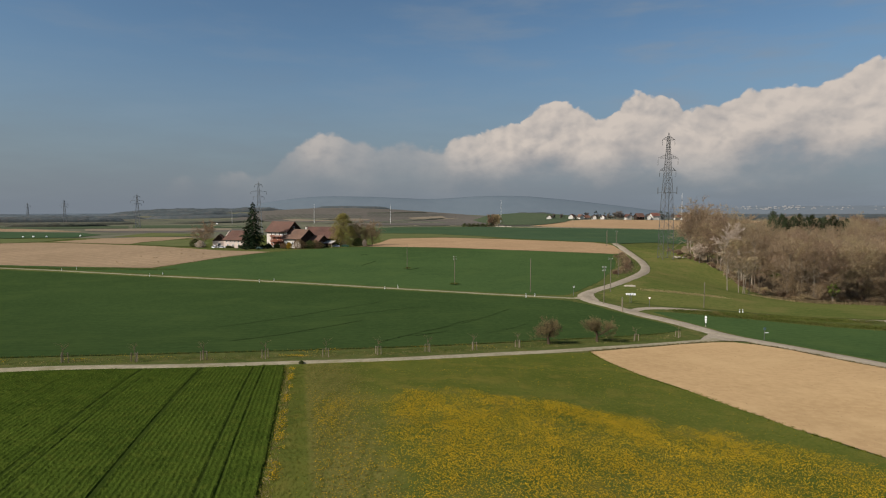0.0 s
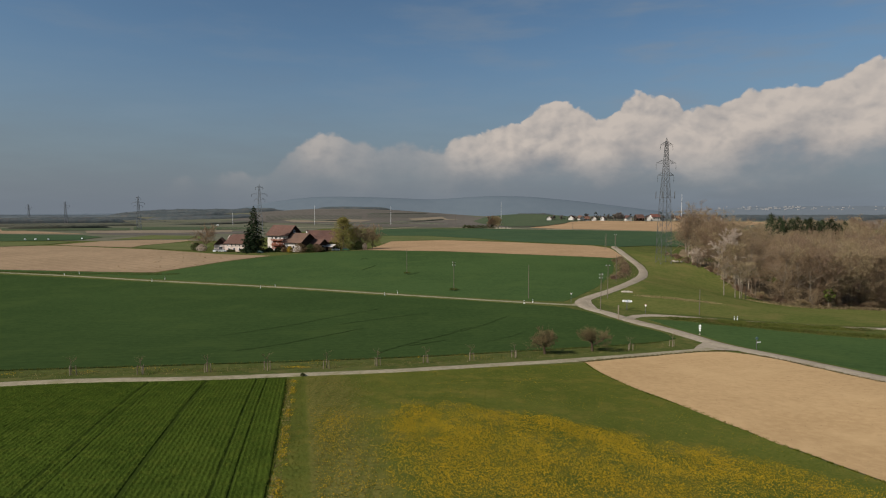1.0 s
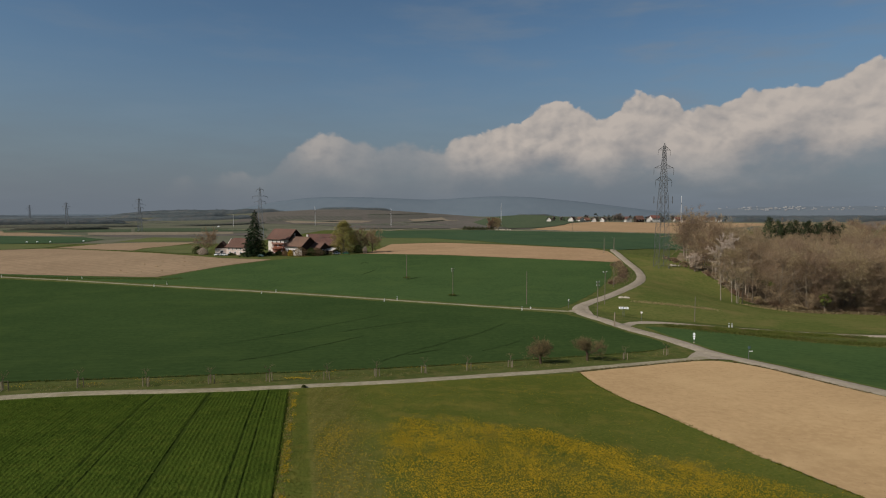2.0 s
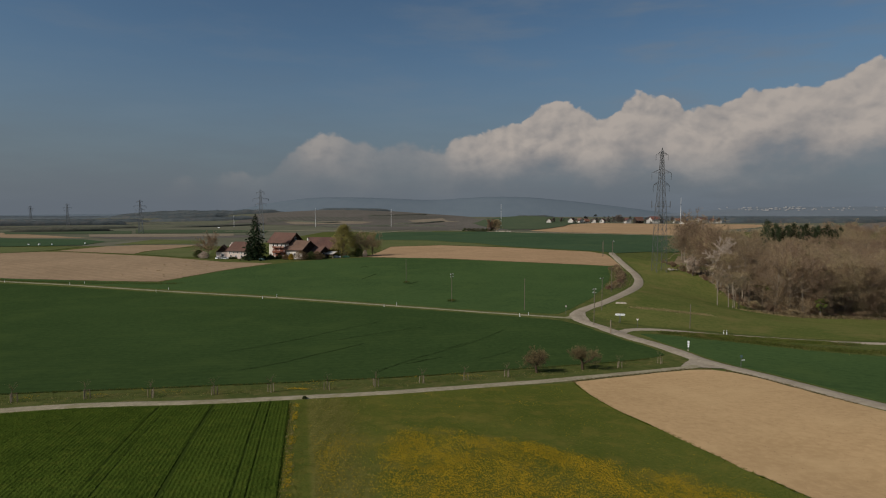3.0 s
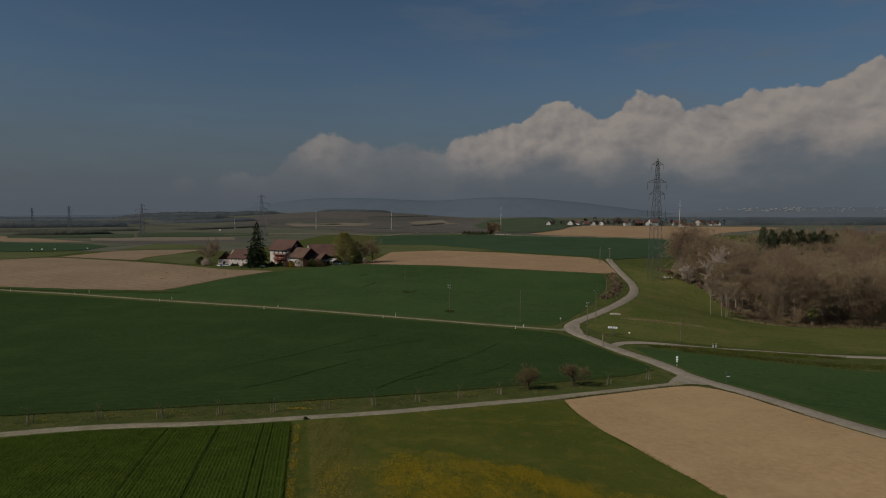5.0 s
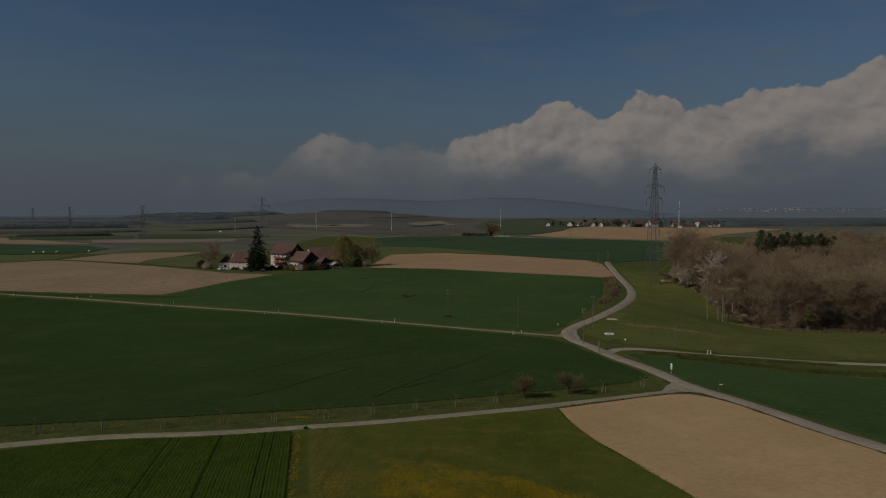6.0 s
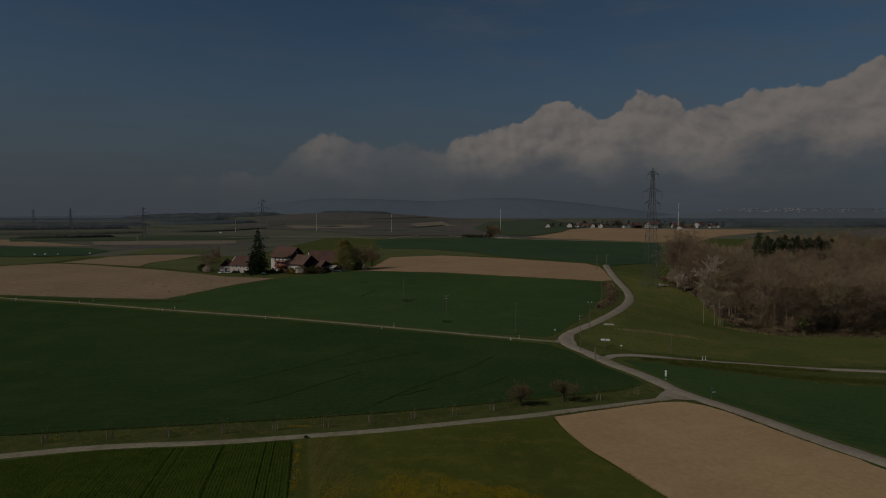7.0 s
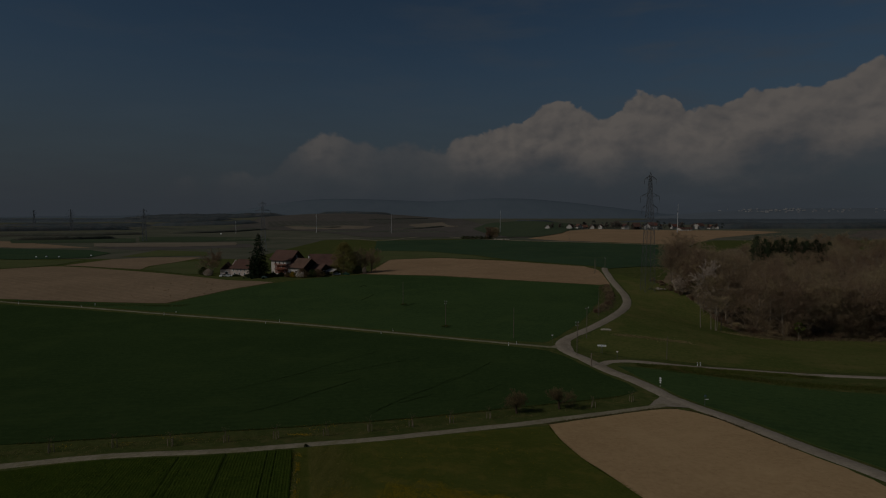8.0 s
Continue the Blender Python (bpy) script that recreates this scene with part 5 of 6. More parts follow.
# ---- farm ----
def house(name, m, length, width, wall, ridge, label, walls, roofing, overhang=0.7, front=(), gable=(), hip=0.0, chimney=None, boards=None, balcony=False, ends=None):
    """Gabled house: ridge along x. front and gable: windows as (along, up, width, height)."""
    ob = thing(name, m, label, "house" if walls is not DARK_TIMBER else "barn")
    hx, hy, t = length / 2, width / 2, 0.35
    for nm, c, s in (("wall", (0, -hy + t / 2, wall / 2 - 0.4), (length, t, wall + 0.8)), ("wall", (0, hy - t / 2, wall / 2 - 0.4), (length, t, wall + 0.8)),
                     ("wall", (-hx + t / 2, 0, wall / 2 - 0.4), (t, width - 2 * t, wall + 0.8)), ("wall", (hx - t / 2, 0, wall / 2 - 0.4), (t, width - 2 * t, wall + 0.8))):
        g = Geo()
        g.box(c, s)
        part(nm, g, (ends or walls) if s[0] == t else walls, ob)
    for side in (-1, 1):
        g = Geo()
        x0, x1 = side * hx, side * (hx - t)
        top = wall + (ridge - wall) * (1 - hip)
        pts = [(-hy, wall), (hy, wall), (0, ridge - 0.1)]
        g.face(*[(x0, y, z) for y, z in pts])
        g.face(*[(x1, y, z) for y, z in pts])
        g.face((x0, -hy, wall), (x1, -hy, wall), (x1, 0, ridge - 0.1), (x0, 0, ridge - 0.1))
        g.face((x0, hy, wall), (x1, hy, wall), (x1, 0, ridge - 0.1), (x0, 0, ridge - 0.1))
        part("gable", g, boards or walls, ob)
    pitch = (ridge - wall) / hy
    for side in (-1, 1):
        roof = Geo()
        ex, ey = hx + overhang, hy + overhang
        low = wall - pitch * overhang
        inset = hip * hy
        a, b = Vector((-ex, side * ey, low)), Vector((ex, side * ey, low))
        c, d = Vector((ex - inset, 0, ridge)), Vector((-ex + inset, 0, ridge))
        up = Vector((0, 0, 0.22 if length < 30 else 0.3))
        roof.face(a + up, b + up, c + up, d + up)
        roof.face(a, d, c, b)
        for p, q in ((a, b), (b, c), (c, d), (d, a)):
            roof.face(p, q, q + up, p + up)
        plane = part("roof", roof, roofing, ob)
        # courses of tiles stand a little proud
        courses = Geo()
        rows = 9
        for k in range(rows):
            f0, f1 = k / rows, (k + 0.93) / rows
            p0, p1, p2, p3 = a.lerp(d, f0), b.lerp(c, f0), b.lerp(c, f1), a.lerp(d, f1)
            lift0, lift1 = Vector((0, 0, 0.30)), Vector((0, 0, 0.235))
            courses.face(p0 + lift0, p1 + lift0, p2 + lift1, p3 + lift1)
            courses.face(p0 + lift0, p0 + up, p1 + up, p1 + lift0)
        tagged(part("tile_course", courses, roofing, plane), kind="stuff")
    if hip:
        for side in (-1, 1):
            ex, ey = hx + overhang, hy + overhang
            low = wall - pitch * overhang
            g = Geo()
            g.face((side * ex, -ey, low + 0.2), (side * ex, ey, low + 0.2), (side * (ex - hip * hy), 0, ridge + 0.2))
            g.face((side * ex, -ey, low), (side * ex, ey, low), (side * (ex - hip * hy), 0, ridge))
            part("roof_hip", g, roofing, ob)
    for along, up_, w, h in front:
        pane(ob, (along, -hy, up_), w, h, 0)
    for along, up_, w, h in gable:
        pane(ob, (hx, along, up_), w, h, 1)
    if chimney:
        g = Geo()
        g.box((chimney[0], chimney[1], ridge + 0.2), (0.9, 0.9, 2.6))
        part("chimney", g, PLASTER, ob)
        cap = Geo()
        cap.box((chimney[0], chimney[1], ridge + 1.6), (1.15, 1.15, 0.2))
        part("chimney_cap", cap, TILES, ob)
    if balcony:
        boards = Geo()
        boards.box((0.1 * length, -hy - 0.03, 3.2), (length * 0.78, 0.06, 5.0))
        part("cladding", boards, RED_BOARDS, ob, "red-brown timber cladding")
        for z in (2.9, 5.7):
            g = Geo()
            g.box((0.1 * length, -hy - 0.6, z), (length * 0.7, 1.2, 0.18))
            deck = part("balcony", g, RED_BOARDS, ob)
            rail = Geo()
            rail.box((0.1 * length, -hy - 1.15, z + 0.95), (length * 0.7, 0.08, 0.12))
            for k in range(13):
                rail.box((0.1 * length + length * 0.7 * (k / 12 - 0.5), -hy - 1.15, z + 0.5), (0.66, 0.05, 0.85))
            part("railing", rail, RED_BOARDS, deck)
    return ob


def pane(ob, at, w, h, axis):
    """A window: frame, glass, sill."""
    x, y, z = at
    glass, rim, sill = Geo(), Geo(), Geo()
    if axis == 0:
        glass.box((x, y - 0.015, z), (w, 0.03, h))
        for s in (-1, 1):
            rim.box((x + s * w / 2, y - 0.03, z), (0.12, 0.07, h + 0.12))
            rim.box((x, y - 0.03, z + s * h / 2), (w, 0.07, 0.12))
        sill.box((x, y - 0.09, z - h / 2 - 0.1), (w + 0.4, 0.18, 0.08))
    else:
        glass.box((x + 0.015, y, z), (0.03, w, h))
        for s in (-1, 1):
            rim.box((x + 0.03, y + s * w / 2, z), (0.07, 0.12, h + 0.12))
            rim.box((x + 0.03, y, z + s * h / 2), (0.07, w, 0.12))
        sill.box((x + 0.09, y, z - h / 2 - 0.1), (0.18, w + 0.4, 0.08))
    window = part("window", glass, PANE, ob)
    part("window_frame", rim, WHITE, window)
    part("window_sill", sill, ROCK, window)


YARD = -4.4
house("farmhouse", pose(-93.0, 345.0, YARD, 0, 0, -27), 15.0, 12.0, 9.2, 14.2, "white three-storey farmhouse with brown tiled roof and wooden balconies", PLASTER, TILES, 1.0,
      [(-4, 7.2, 1.1, 1.5), (-1, 7.2, 1.1, 1.5), (2, 7.2, 1.1, 1.5), (5, 7.2, 1.1, 1.5), (-4, 4.4, 1.1, 1.6), (0, 4.4, 1.1, 1.6), (4, 4.4, 1.1, 1.6), (-3, 1.5, 1.1, 1.6), (3, 1.5, 1.1, 1.6)],
      [(-3, 7.0, 1.1, 1.4), (2, 7.0, 1.1, 1.4), (0, 11, 1.2, 1.4)], 0, None, DARK_TIMBER, True, DARK_TIMBER)
house("farm_cottage", pose(-117, 338, YARD, 0, 0, -14), 12.5, 10, 4.8, 9.2, "low pink-plastered cottage with hipped brown roof", PINK_PLASTER, TILES, 0.7,
      [(-4.5, 3.4, 0.9, 1.1), (-2, 3.4, 0.9, 1.1), (0.5, 3.4, 0.9, 1.1), (3, 3.4, 0.9, 1.1), (-3.8, 1.2, 1.0, 1.3), (-0.5, 1.2, 1.0, 1.3), (3.0, 1.2, 1.0, 1.3)], [(-2, 2.6, 1.0, 1.2), (2, 2.6, 1.0, 1.2)], 0.55, (4, 1.0))
house("garden_shed", pose(-128, 339, YARD, 0, 0, -76), 9, 7.0, 3.6, 7.2, "small timbered shed with brown gable roof", PINK_PLASTER, TILES, 0.6, [], [(0, 1.4, 1.6, 2.0)], 0, None, DARK_TIMBER)
house("farm_annex", pose(-82.0, 337.5, YARD, 0, 0, -28), 12.0, 12.5, 5.6, 10.0, "annex with white plaster below a dark boarded gable", PLASTER, TILES, 1.1,
      [(-3.5, 2.4, 1.2, 1.5), (0.5, 2.4, 1.2, 1.5)], [], 0, (3.5, 2), DARK_TIMBER, False, DARK_TIMBER)
house("open_barn", pose(-74.5, 339, YARD, 0, 0, -26), 13, 10, 3.4, 6.6, "low open barn with rust-brown tiled roof", DARK_TIMBER, TILES, 1.2, [], [(0, 1.6, 3.0, 2.6)])
house("long_barn", pose(-73, 362, YARD, 0, 0, -4), 19, 14, 4.6, 10.4, "long dark barn with wide brown tiled roof", DARK_TIMBER, TILES, 1.0, [], [(0, 2.0, 3.0, 3.5)])


def lean_to(m):
    ob = thing("lean_to", m, "pale sheet-metal lean-to roof on timber posts", "lean-to")
    sheet = Geo()
    for k in range(12):
        x = -4.5 + 0.75 * k
        sheet.face((x, -2.4, 2.3), (x + 0.4, -2.4, 2.38), (x + 0.4, 2.4, 3.58), (x, 2.4, 3.5))
        sheet.face((x + 0.4, -2.4, 2.38), (x + 0.75, -2.4, 2.3), (x + 0.75, 2.4, 3.5), (x + 0.4, 2.4, 3.58))
    part("roof_sheet", sheet, TIN, ob)
    for x in (-4.2, 0, 4.2):
        for y, h in ((-2.1, 2.3), (2.1, 3.4)):
            g = Geo()
            g.box((x, y, h / 2 - 0.2), (0.18, 0.18, h + 0.4))
            part("post", g, TIMBER, ob)
    return ob


lean_to(pose(-66.5, 338, YARD, 0, 0, -20))
conifer("spruce_tree", 21, on_ground(-105, 327), 26.0, 17.5, "tall dark green spruce in front of the farm", 0.02, 38, "", 0.45)
conifer("spruce_tree", 22, on_ground(-108.5, 326), 13, 8.0, "smaller dark spruce beside the tall one", 0.02, 20, "", 0.35)
leafy_tree("willow_tree", 31, on_ground(-58.5, 346), 18.5, 16.0, 0.6, 0.40, 19000, SPRING_LEAVES, "round tree in fresh yellow-green leaf beside the barns", "tree", 0.68)
leafy_tree("willow_tree", 32, on_ground(-53.5, 348), 11, 7, 1.5, 0.42, 3000, SPRING_LEAVES, "lower tree in fresh yellow-green leaf", "tree", 0.68)
yard_tree = dict(WOOD_TREE)
yard_tree.update(reach=(1.5, 1.1), height=12.5, girth=0.2, clear=0.15, spread=1.0, spray=22, twig=1.0, thick=0.06)
bare_tree("walnut_tree", 33, on_ground(-49, 352), yard_tree, "bare spreading tree behind the bare field", "tree")
bare_tree("walnut_tree", 34, on_ground(-43, 359), yard_tree, "bare spreading tree behind the bare field", "tree")
bare_tree("walnut_tree", 35, on_ground(-139, 345), yard_tree, "bare tree beside the garden shed", "tree")
for seed, x, y, size, kind, label in (
        (41, -138, 335, (6, 5, 4), BLOSSOM, "white flowering shrub beside the shed"), (42, -143, 340, (7, 5, 4.5), SHRUB_LEAVES, "olive green shrub beside the shed"),
        (43, -85, 326, (3.5, 3.5, 3.6), YELLOW_LEAVES, "yellow flowering shrub in the farm garden"), (44, -79.5, 325.5, (9, 5, 5.4), RUST_LEAVES, "russet shrub before the annex"), (55, -71, 328.5, (9, 4, 4.6), RUST_LEAVES, "russet shrub before the open barn"),
        (45, -74, 328, (7, 4, 4.6), SHRUB_LEAVES, "olive shrub before the open barn"), (46, -93, 331, (5, 3, 2.6), SHRUB_LEAVES, "low green shrub before the farmhouse"),
        (47, -98, 331, (5, 3, 2.4), SHRUB_LEAVES, "low green shrub before the farmhouse"), (48, -112, 330, (6, 2.5, 1.6), SHRUB_LEAVES, "clipped garden hedge before the cottage"),
        (49, -120, 331, (6, 2.5, 1.3), SHRUB_LEAVES, "clipped garden hedge before the cottage"), (50, -50, 347, (7, 4, 5), SHRUB_LEAVES, "dark shrub under the yellow-green tree"),
        (51, -88.5, 328, (4, 3, 3.0), RUST_LEAVES, "russet shrub before the farmhouse"), (52, -69, 330, (6, 3, 3.2), SHRUB_LEAVES, "dark shrub before the lean-to"),
        (53, -62, 341, (6, 3, 2.4), SHRUB_LEAVES, "dark shrub at the end of the barns"), (54, -46, 346, (3, 3, 4), BLOSSOM, "pale flowering shrub by the bare field")):
    shrub(seed, on_ground(x, y), size, kind, label)


def tarp_heap(m, size, material, label):
    rng = random.Random(int(size[0] * 10))
    ob = thing("covered_heap", m, label, "covered heap")
    g = Geo()
    g.blob((0, 0, size[2] * 0.35), (size[0] / 2, size[1] / 2, size[2] * 0.65), rng, 0.12, 5, 10)
    part("cover", g, material, ob)
    return ob


tarp_heap(on_ground(-101, 323.5), (4.2, 2.6, 1.3), TEAL, "low heap under a grey-green tarpaulin beside the spruce")


# unidentified small white object, built with the covered-heap shape
tarp_heap(on_ground(-388, 1015), (4.5, 2.6, 1.8), WHITE, "small rounded white shape beside far fields")


def wrapped_bale(m):
    """A round bale lying on its side, wrapped in film."""
    ob = thing("hay_bale", m, "round hay bale wrapped in white film on the meadow", "hay bale", "wrapped bales on the meadow")
    roll = Geo()
    for x0, x1, r0, r1 in ((-0.62, -0.55, 0.45, 0.62), (-0.55, 0.55, 0.62, 0.62), (0.55, 0.62, 0.62, 0.45)):
        roll.tube((x0, 0, 0.6), (x1, 0, 0.6), r0, r1, 14, True)
    part("wrap", roll, WHITE, ob)
    return ob


bale = wrapped_bale(on_ground(-343, 482, 20))
for x, y, turn in ((-337, 486, 70), (-325, 484, 35), (-306, 498, 10)):
    copy_thing(bale, on_ground(x, y, turn))


def car(m, paint, label):
    ob = thing("car", m, label, "car", "parked cars")
    body, glass = Geo(), Geo()
    body.box((0, 0, 0.62), (4.2, 1.75, 0.62))
    body.face((-1.3, -0.75, 1.45), (0.8, -0.75, 1.45), (0.8, 0.75, 1.45), (-1.3, 0.75, 1.45))
    for s in (-1, 1):
        glass.face((-1.9, s * 0.85, 0.93), (1.4, s * 0.85, 0.93), (0.8, s * 0.75, 1.45), (-1.3, s * 0.75, 1.45))
    glass.face((1.4, -0.85, 0.93), (1.4, 0.85, 0.93), (0.8, 0.75, 1.45), (0.8, -0.75, 1.45))
    glass.face((-1.9, -0.85, 0.93), (-1.9, 0.85, 0.93), (-1.3, 0.75, 1.45), (-1.3, -0.75, 1.45))
    part("body", body, paint, ob)
    part("windows", glass, PANE, ob)
    for x in (-1.3, 1.3):
        for y in (-0.8, 0.8):
            wheel = Geo()
            wheel.tube((x, y - 0.1, 0.32), (x, y + 0.1, 0.32), 0.32, 0.32, 12, True)
            part("wheel", wheel, BLACK, ob)
    return ob


car(on_ground(-124, 330, 10), WHITE, "white car parked in the farmyard")
car(on_ground(-128, 331, 80), WHITE, "white car parked beside the shed")
car(on_ground(-61.5, 338, 20), WHITE, "white car parked at the end of the barns")
car(on_ground(-56, 338, 5), GREEN_PAINT, "green farm vehicle parked under the tree")


# ---- hamlet and village beyond the fields ----
def cottage(x, y, size, turn, roofing, label, walls=None):
    l, w, h, r = size
    return house("village_house", on_ground(x, y, turn), l, w, h, r, label, walls or FAR_PLASTER, roofing, 1.1, [(-l * 0.25, h * 0.6, 1.3, 1.5), (l * 0.22, h * 0.6, 1.3, 1.5)], [(-w * 0.2, h * 0.65, 1.3, 1.5), (w * 0.2, h * 0.65, 1.3, 1.5)])


rng = random.Random(9)
VILLAGE = [(195, 1085, 13, 5, 9, 0, 70), (234, 1077, 15, 6, 10.5, 0, 65), (251, 1080, 14, 6, 10, 0, 110), (263, 1084, 12, 4.5, 8, 1, 20), (275, 1078, 13, 5, 9, 0, 80), (294, 1088, 13, 5.5, 9, 0, 60), (337, 1080, 16, 7, 11, 0, 105), (356, 1074, 18, 7, 13, 2, 15),
           (374, 1078, 14, 6, 10, 0, 75), (388, 1084, 20, 9, 14, 1, 10), (404, 1096, 18, 8, 12, 1, 60), (470, 1090, 16, 8, 12, 0, 70), (482, 1096, 16, 8, 12, 0, 20), (503, 1098, 12, 5, 9, 1, 100), (516, 1102, 12, 5, 9, 0, 70), (440, 1110, 14, 6, 10, 1, 15), (423, 1020, 26, 4, 6, 0, 5)]
for x, y, l, h, r, roofs, turn in VILLAGE:
    cottage(x, y, (l * 0.78, l * 0.62, h * 0.85, h * 0.85 + (r - h) * 0.95), turn, (TILES, RED_TILES, TILES)[roofs], ("white village house with brown roof", "white village house with red roof", "dark village house with deep roof")[roofs], DARK_TIMBER if roofs == 2 else None)
far_tree = leafy_tree("garden_tree", 91, on_ground(309, 1100), 12, 6.5, 1.5, 0.8, 1200, FAR_NEEDLES, "dark garden tree between village houses")
for x, y, s in ((264, 1096, 1.0), (282, 1092, 1.25), (300, 1098, 1.0), (316, 1100, 0.9), (326, 1096, 1.0), (348, 1098, 1.0), (398, 1082, 1.3), (410, 1080, 1.1), (242, 1096, 0.7), (384, 1100, 0.9), (225, 1096, 0.6), (455, 1104, 0.9), (206, 1094, 0.7), (491, 1104, 0.7), (528, 1104, 0.9), (243, 1070, 0.55), (269, 1068, 0.6), (285, 1070, 0.8), (304, 1072, 0.7), (312, 1070, 0.6), (328, 1072, 0.75), (347, 1066, 0.6), (366, 1066, 0.8), (397, 1070, 0.9)):
    m = on_ground(x, y, rng.uniform(0, 360)) @ Matrix.Diagonal((s, s, s, 1))
    copy_thing(far_tree, m).matrix_basis = m
village_tree = dict(WOOD_TREE)
village_tree.update(height=12, girth=0.2, clear=0.1, spread=0.9, spray=7, twig=1.3, thick=0.22)
first_tree = None
for x, y, s in ((205, 1094, 0.7), (219, 1092, 0.7), (244, 1096, 0.6), (266, 1098, 0.9), (286, 1094, 0.7), (306, 1094, 0.8), (316, 1084, 1.0), (322, 1080, 1.2), (329, 1090, 0.9), (346, 1094, 0.7), (365, 1092, 0.8), (380, 1096, 0.8), (399, 1092, 0.9), (428, 1100, 0.9), (448, 1098, 1.0), (462, 1084, 0.7), (494, 1086, 0.7), (510, 1090, 0.8)):
    m = on_ground(x, y, rng.uniform(0, 360)) @ Matrix.Diagonal((s, s, s, 1))
    if first_tree is None:
        first_tree = bare_tree("garden_tree", 97, m, village_tree, "bare brown garden tree between village houses", "tree", "village trees", BARK, VILLAGE_TWIGS)
    else:
        copy_thing(first_tree, m).matrix_basis = m


def far_roofs():
    """The far town under the mountains: white specks of houses."""
    rng = random.Random(12)
    geo = Geo()
    for k in range(75):
        y = rng.uniform(3680, 3985)
        x = y * (rng.gauss(0.57, 0.045) if k % 3 else rng.uniform(0.5, 0.78))
        h, w = rng.uniform(2, 3.4), rng.uniform(4, 10)
        geo.box((x, y, -74 + 79 * (y - 2850) / 1150 + h / 2), (w, 8, h + 2))
    return tagged(new("far_town", geo.mesh("far_town", TOWN_WALL)), "far white houses of a town below the mountains", "houses", kind="stuff")


# trees, rubble and hedge round the culvert
clump = dict(WOOD_TREE)
clump.update(height=16, girth=0.2, clear=0.1, spread=0.7, spray=16, twig=1.2, thick=0.25)
bare_tree("poplar_tree", 95, on_ground(72, 795), clump, "bushy bare tree beside a rubble heap", "tree")
bare_tree("poplar_tree", 96, on_ground(66, 798), clump, "bushy bare tree beside a rubble heap", "tree")
stones("rubble_heap", on_ground(80, 787), 12, (9, 3), 1.7, "heap of pale rubble beside far fields", 13)
for i in range(7):
    shrub(400 + i, on_ground(30 + 6 * i, 815 - 3 * i), (9, 6, 4.5), SHRUB_LEAVES, "dark green hedge bush in the distance", 1.2, 260, "hedge_bush")


def wood_belt(name, spots, height, depth, material, label, seed, gap=5.0, clump=1.0):
    """A far wood: one closed canopy along a line with an uneven top, fringed with loose crowns."""
    rng = random.Random(seed)
    geo, loose = Geo(), []
    run = curve_through(spots, gap * 0.6)
    across = (-1.0, -0.97, -0.85, -0.6, -0.3, 0.0, 0.3, 0.6, 0.85, 1.0)
    for i, p in enumerate(run):
        way = (run[min(i + 1, len(run) - 1)] - run[max(i - 1, 0)]).normalized()
        side = Vector((-way.y, way.x, 0))
        end = step(min(i, len(run) - 1 - i) / max(6, 0.12 * len(run)))
        for k, u in enumerate(across):
            q = p + side * u * depth
            hump = (0.0, 0.55, 0.85, 1.0, 1.0, 1.0, 1.0, 1.0, 0.8, 0.0)[k]
            tall = height * (0.82 + 0.26 * noise.noise(Vector((q.x / (gap * 6), q.y / (gap * 6), seed))) + 0.24 * noise.noise(Vector((q.x / gap / 1.4, q.y / gap / 1.4, seed))))
            geo.v.append((q.x, q.y, lie(q.x, q.y) - 0.5 + hump * end * tall))
            if 1 <= k <= 7:
                for j in range(2):
                    tuft = Vector((q.x + rng.gauss(0, gap * 0.5), q.y + rng.gauss(0, depth * 0.12), lie(q.x, q.y) + hump * end * tall * rng.uniform(0.75, 1.02)))
                    loose.append((tuft, height * 0.2 * clump * rng.uniform(0.5, 1.2)))
        if i:
            b = len(across) * i
            geo.f += [(b - len(across) + k, b + k, b + k + 1, b - len(across) + k + 1) for k in range(len(across) - 1)]
    for q, size in loose:
        geo.leaf(q, size, rng)
    return tagged(new(name, geo.mesh(name, material, True)), label, "woods", kind="stuff")


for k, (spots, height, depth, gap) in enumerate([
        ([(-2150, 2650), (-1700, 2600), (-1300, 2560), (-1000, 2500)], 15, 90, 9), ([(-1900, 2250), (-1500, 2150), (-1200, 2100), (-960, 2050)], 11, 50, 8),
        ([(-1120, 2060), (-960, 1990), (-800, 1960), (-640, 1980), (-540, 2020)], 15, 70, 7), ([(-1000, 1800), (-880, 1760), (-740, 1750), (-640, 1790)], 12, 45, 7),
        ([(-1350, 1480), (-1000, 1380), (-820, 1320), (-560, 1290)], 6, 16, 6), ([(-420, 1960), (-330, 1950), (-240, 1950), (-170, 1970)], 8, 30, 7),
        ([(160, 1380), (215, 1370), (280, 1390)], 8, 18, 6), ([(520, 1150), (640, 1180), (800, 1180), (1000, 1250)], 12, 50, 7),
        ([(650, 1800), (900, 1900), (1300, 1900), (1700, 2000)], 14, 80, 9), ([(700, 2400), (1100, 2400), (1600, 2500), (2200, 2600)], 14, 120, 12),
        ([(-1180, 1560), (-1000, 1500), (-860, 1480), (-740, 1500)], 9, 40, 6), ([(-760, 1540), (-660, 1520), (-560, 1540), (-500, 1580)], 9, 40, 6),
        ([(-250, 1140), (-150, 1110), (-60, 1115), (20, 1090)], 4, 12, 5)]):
    # the farthest belts get the tone with most haze painted in
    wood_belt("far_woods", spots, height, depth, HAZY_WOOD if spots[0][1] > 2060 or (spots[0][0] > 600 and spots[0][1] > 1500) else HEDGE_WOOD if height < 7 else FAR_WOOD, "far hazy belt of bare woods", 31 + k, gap)
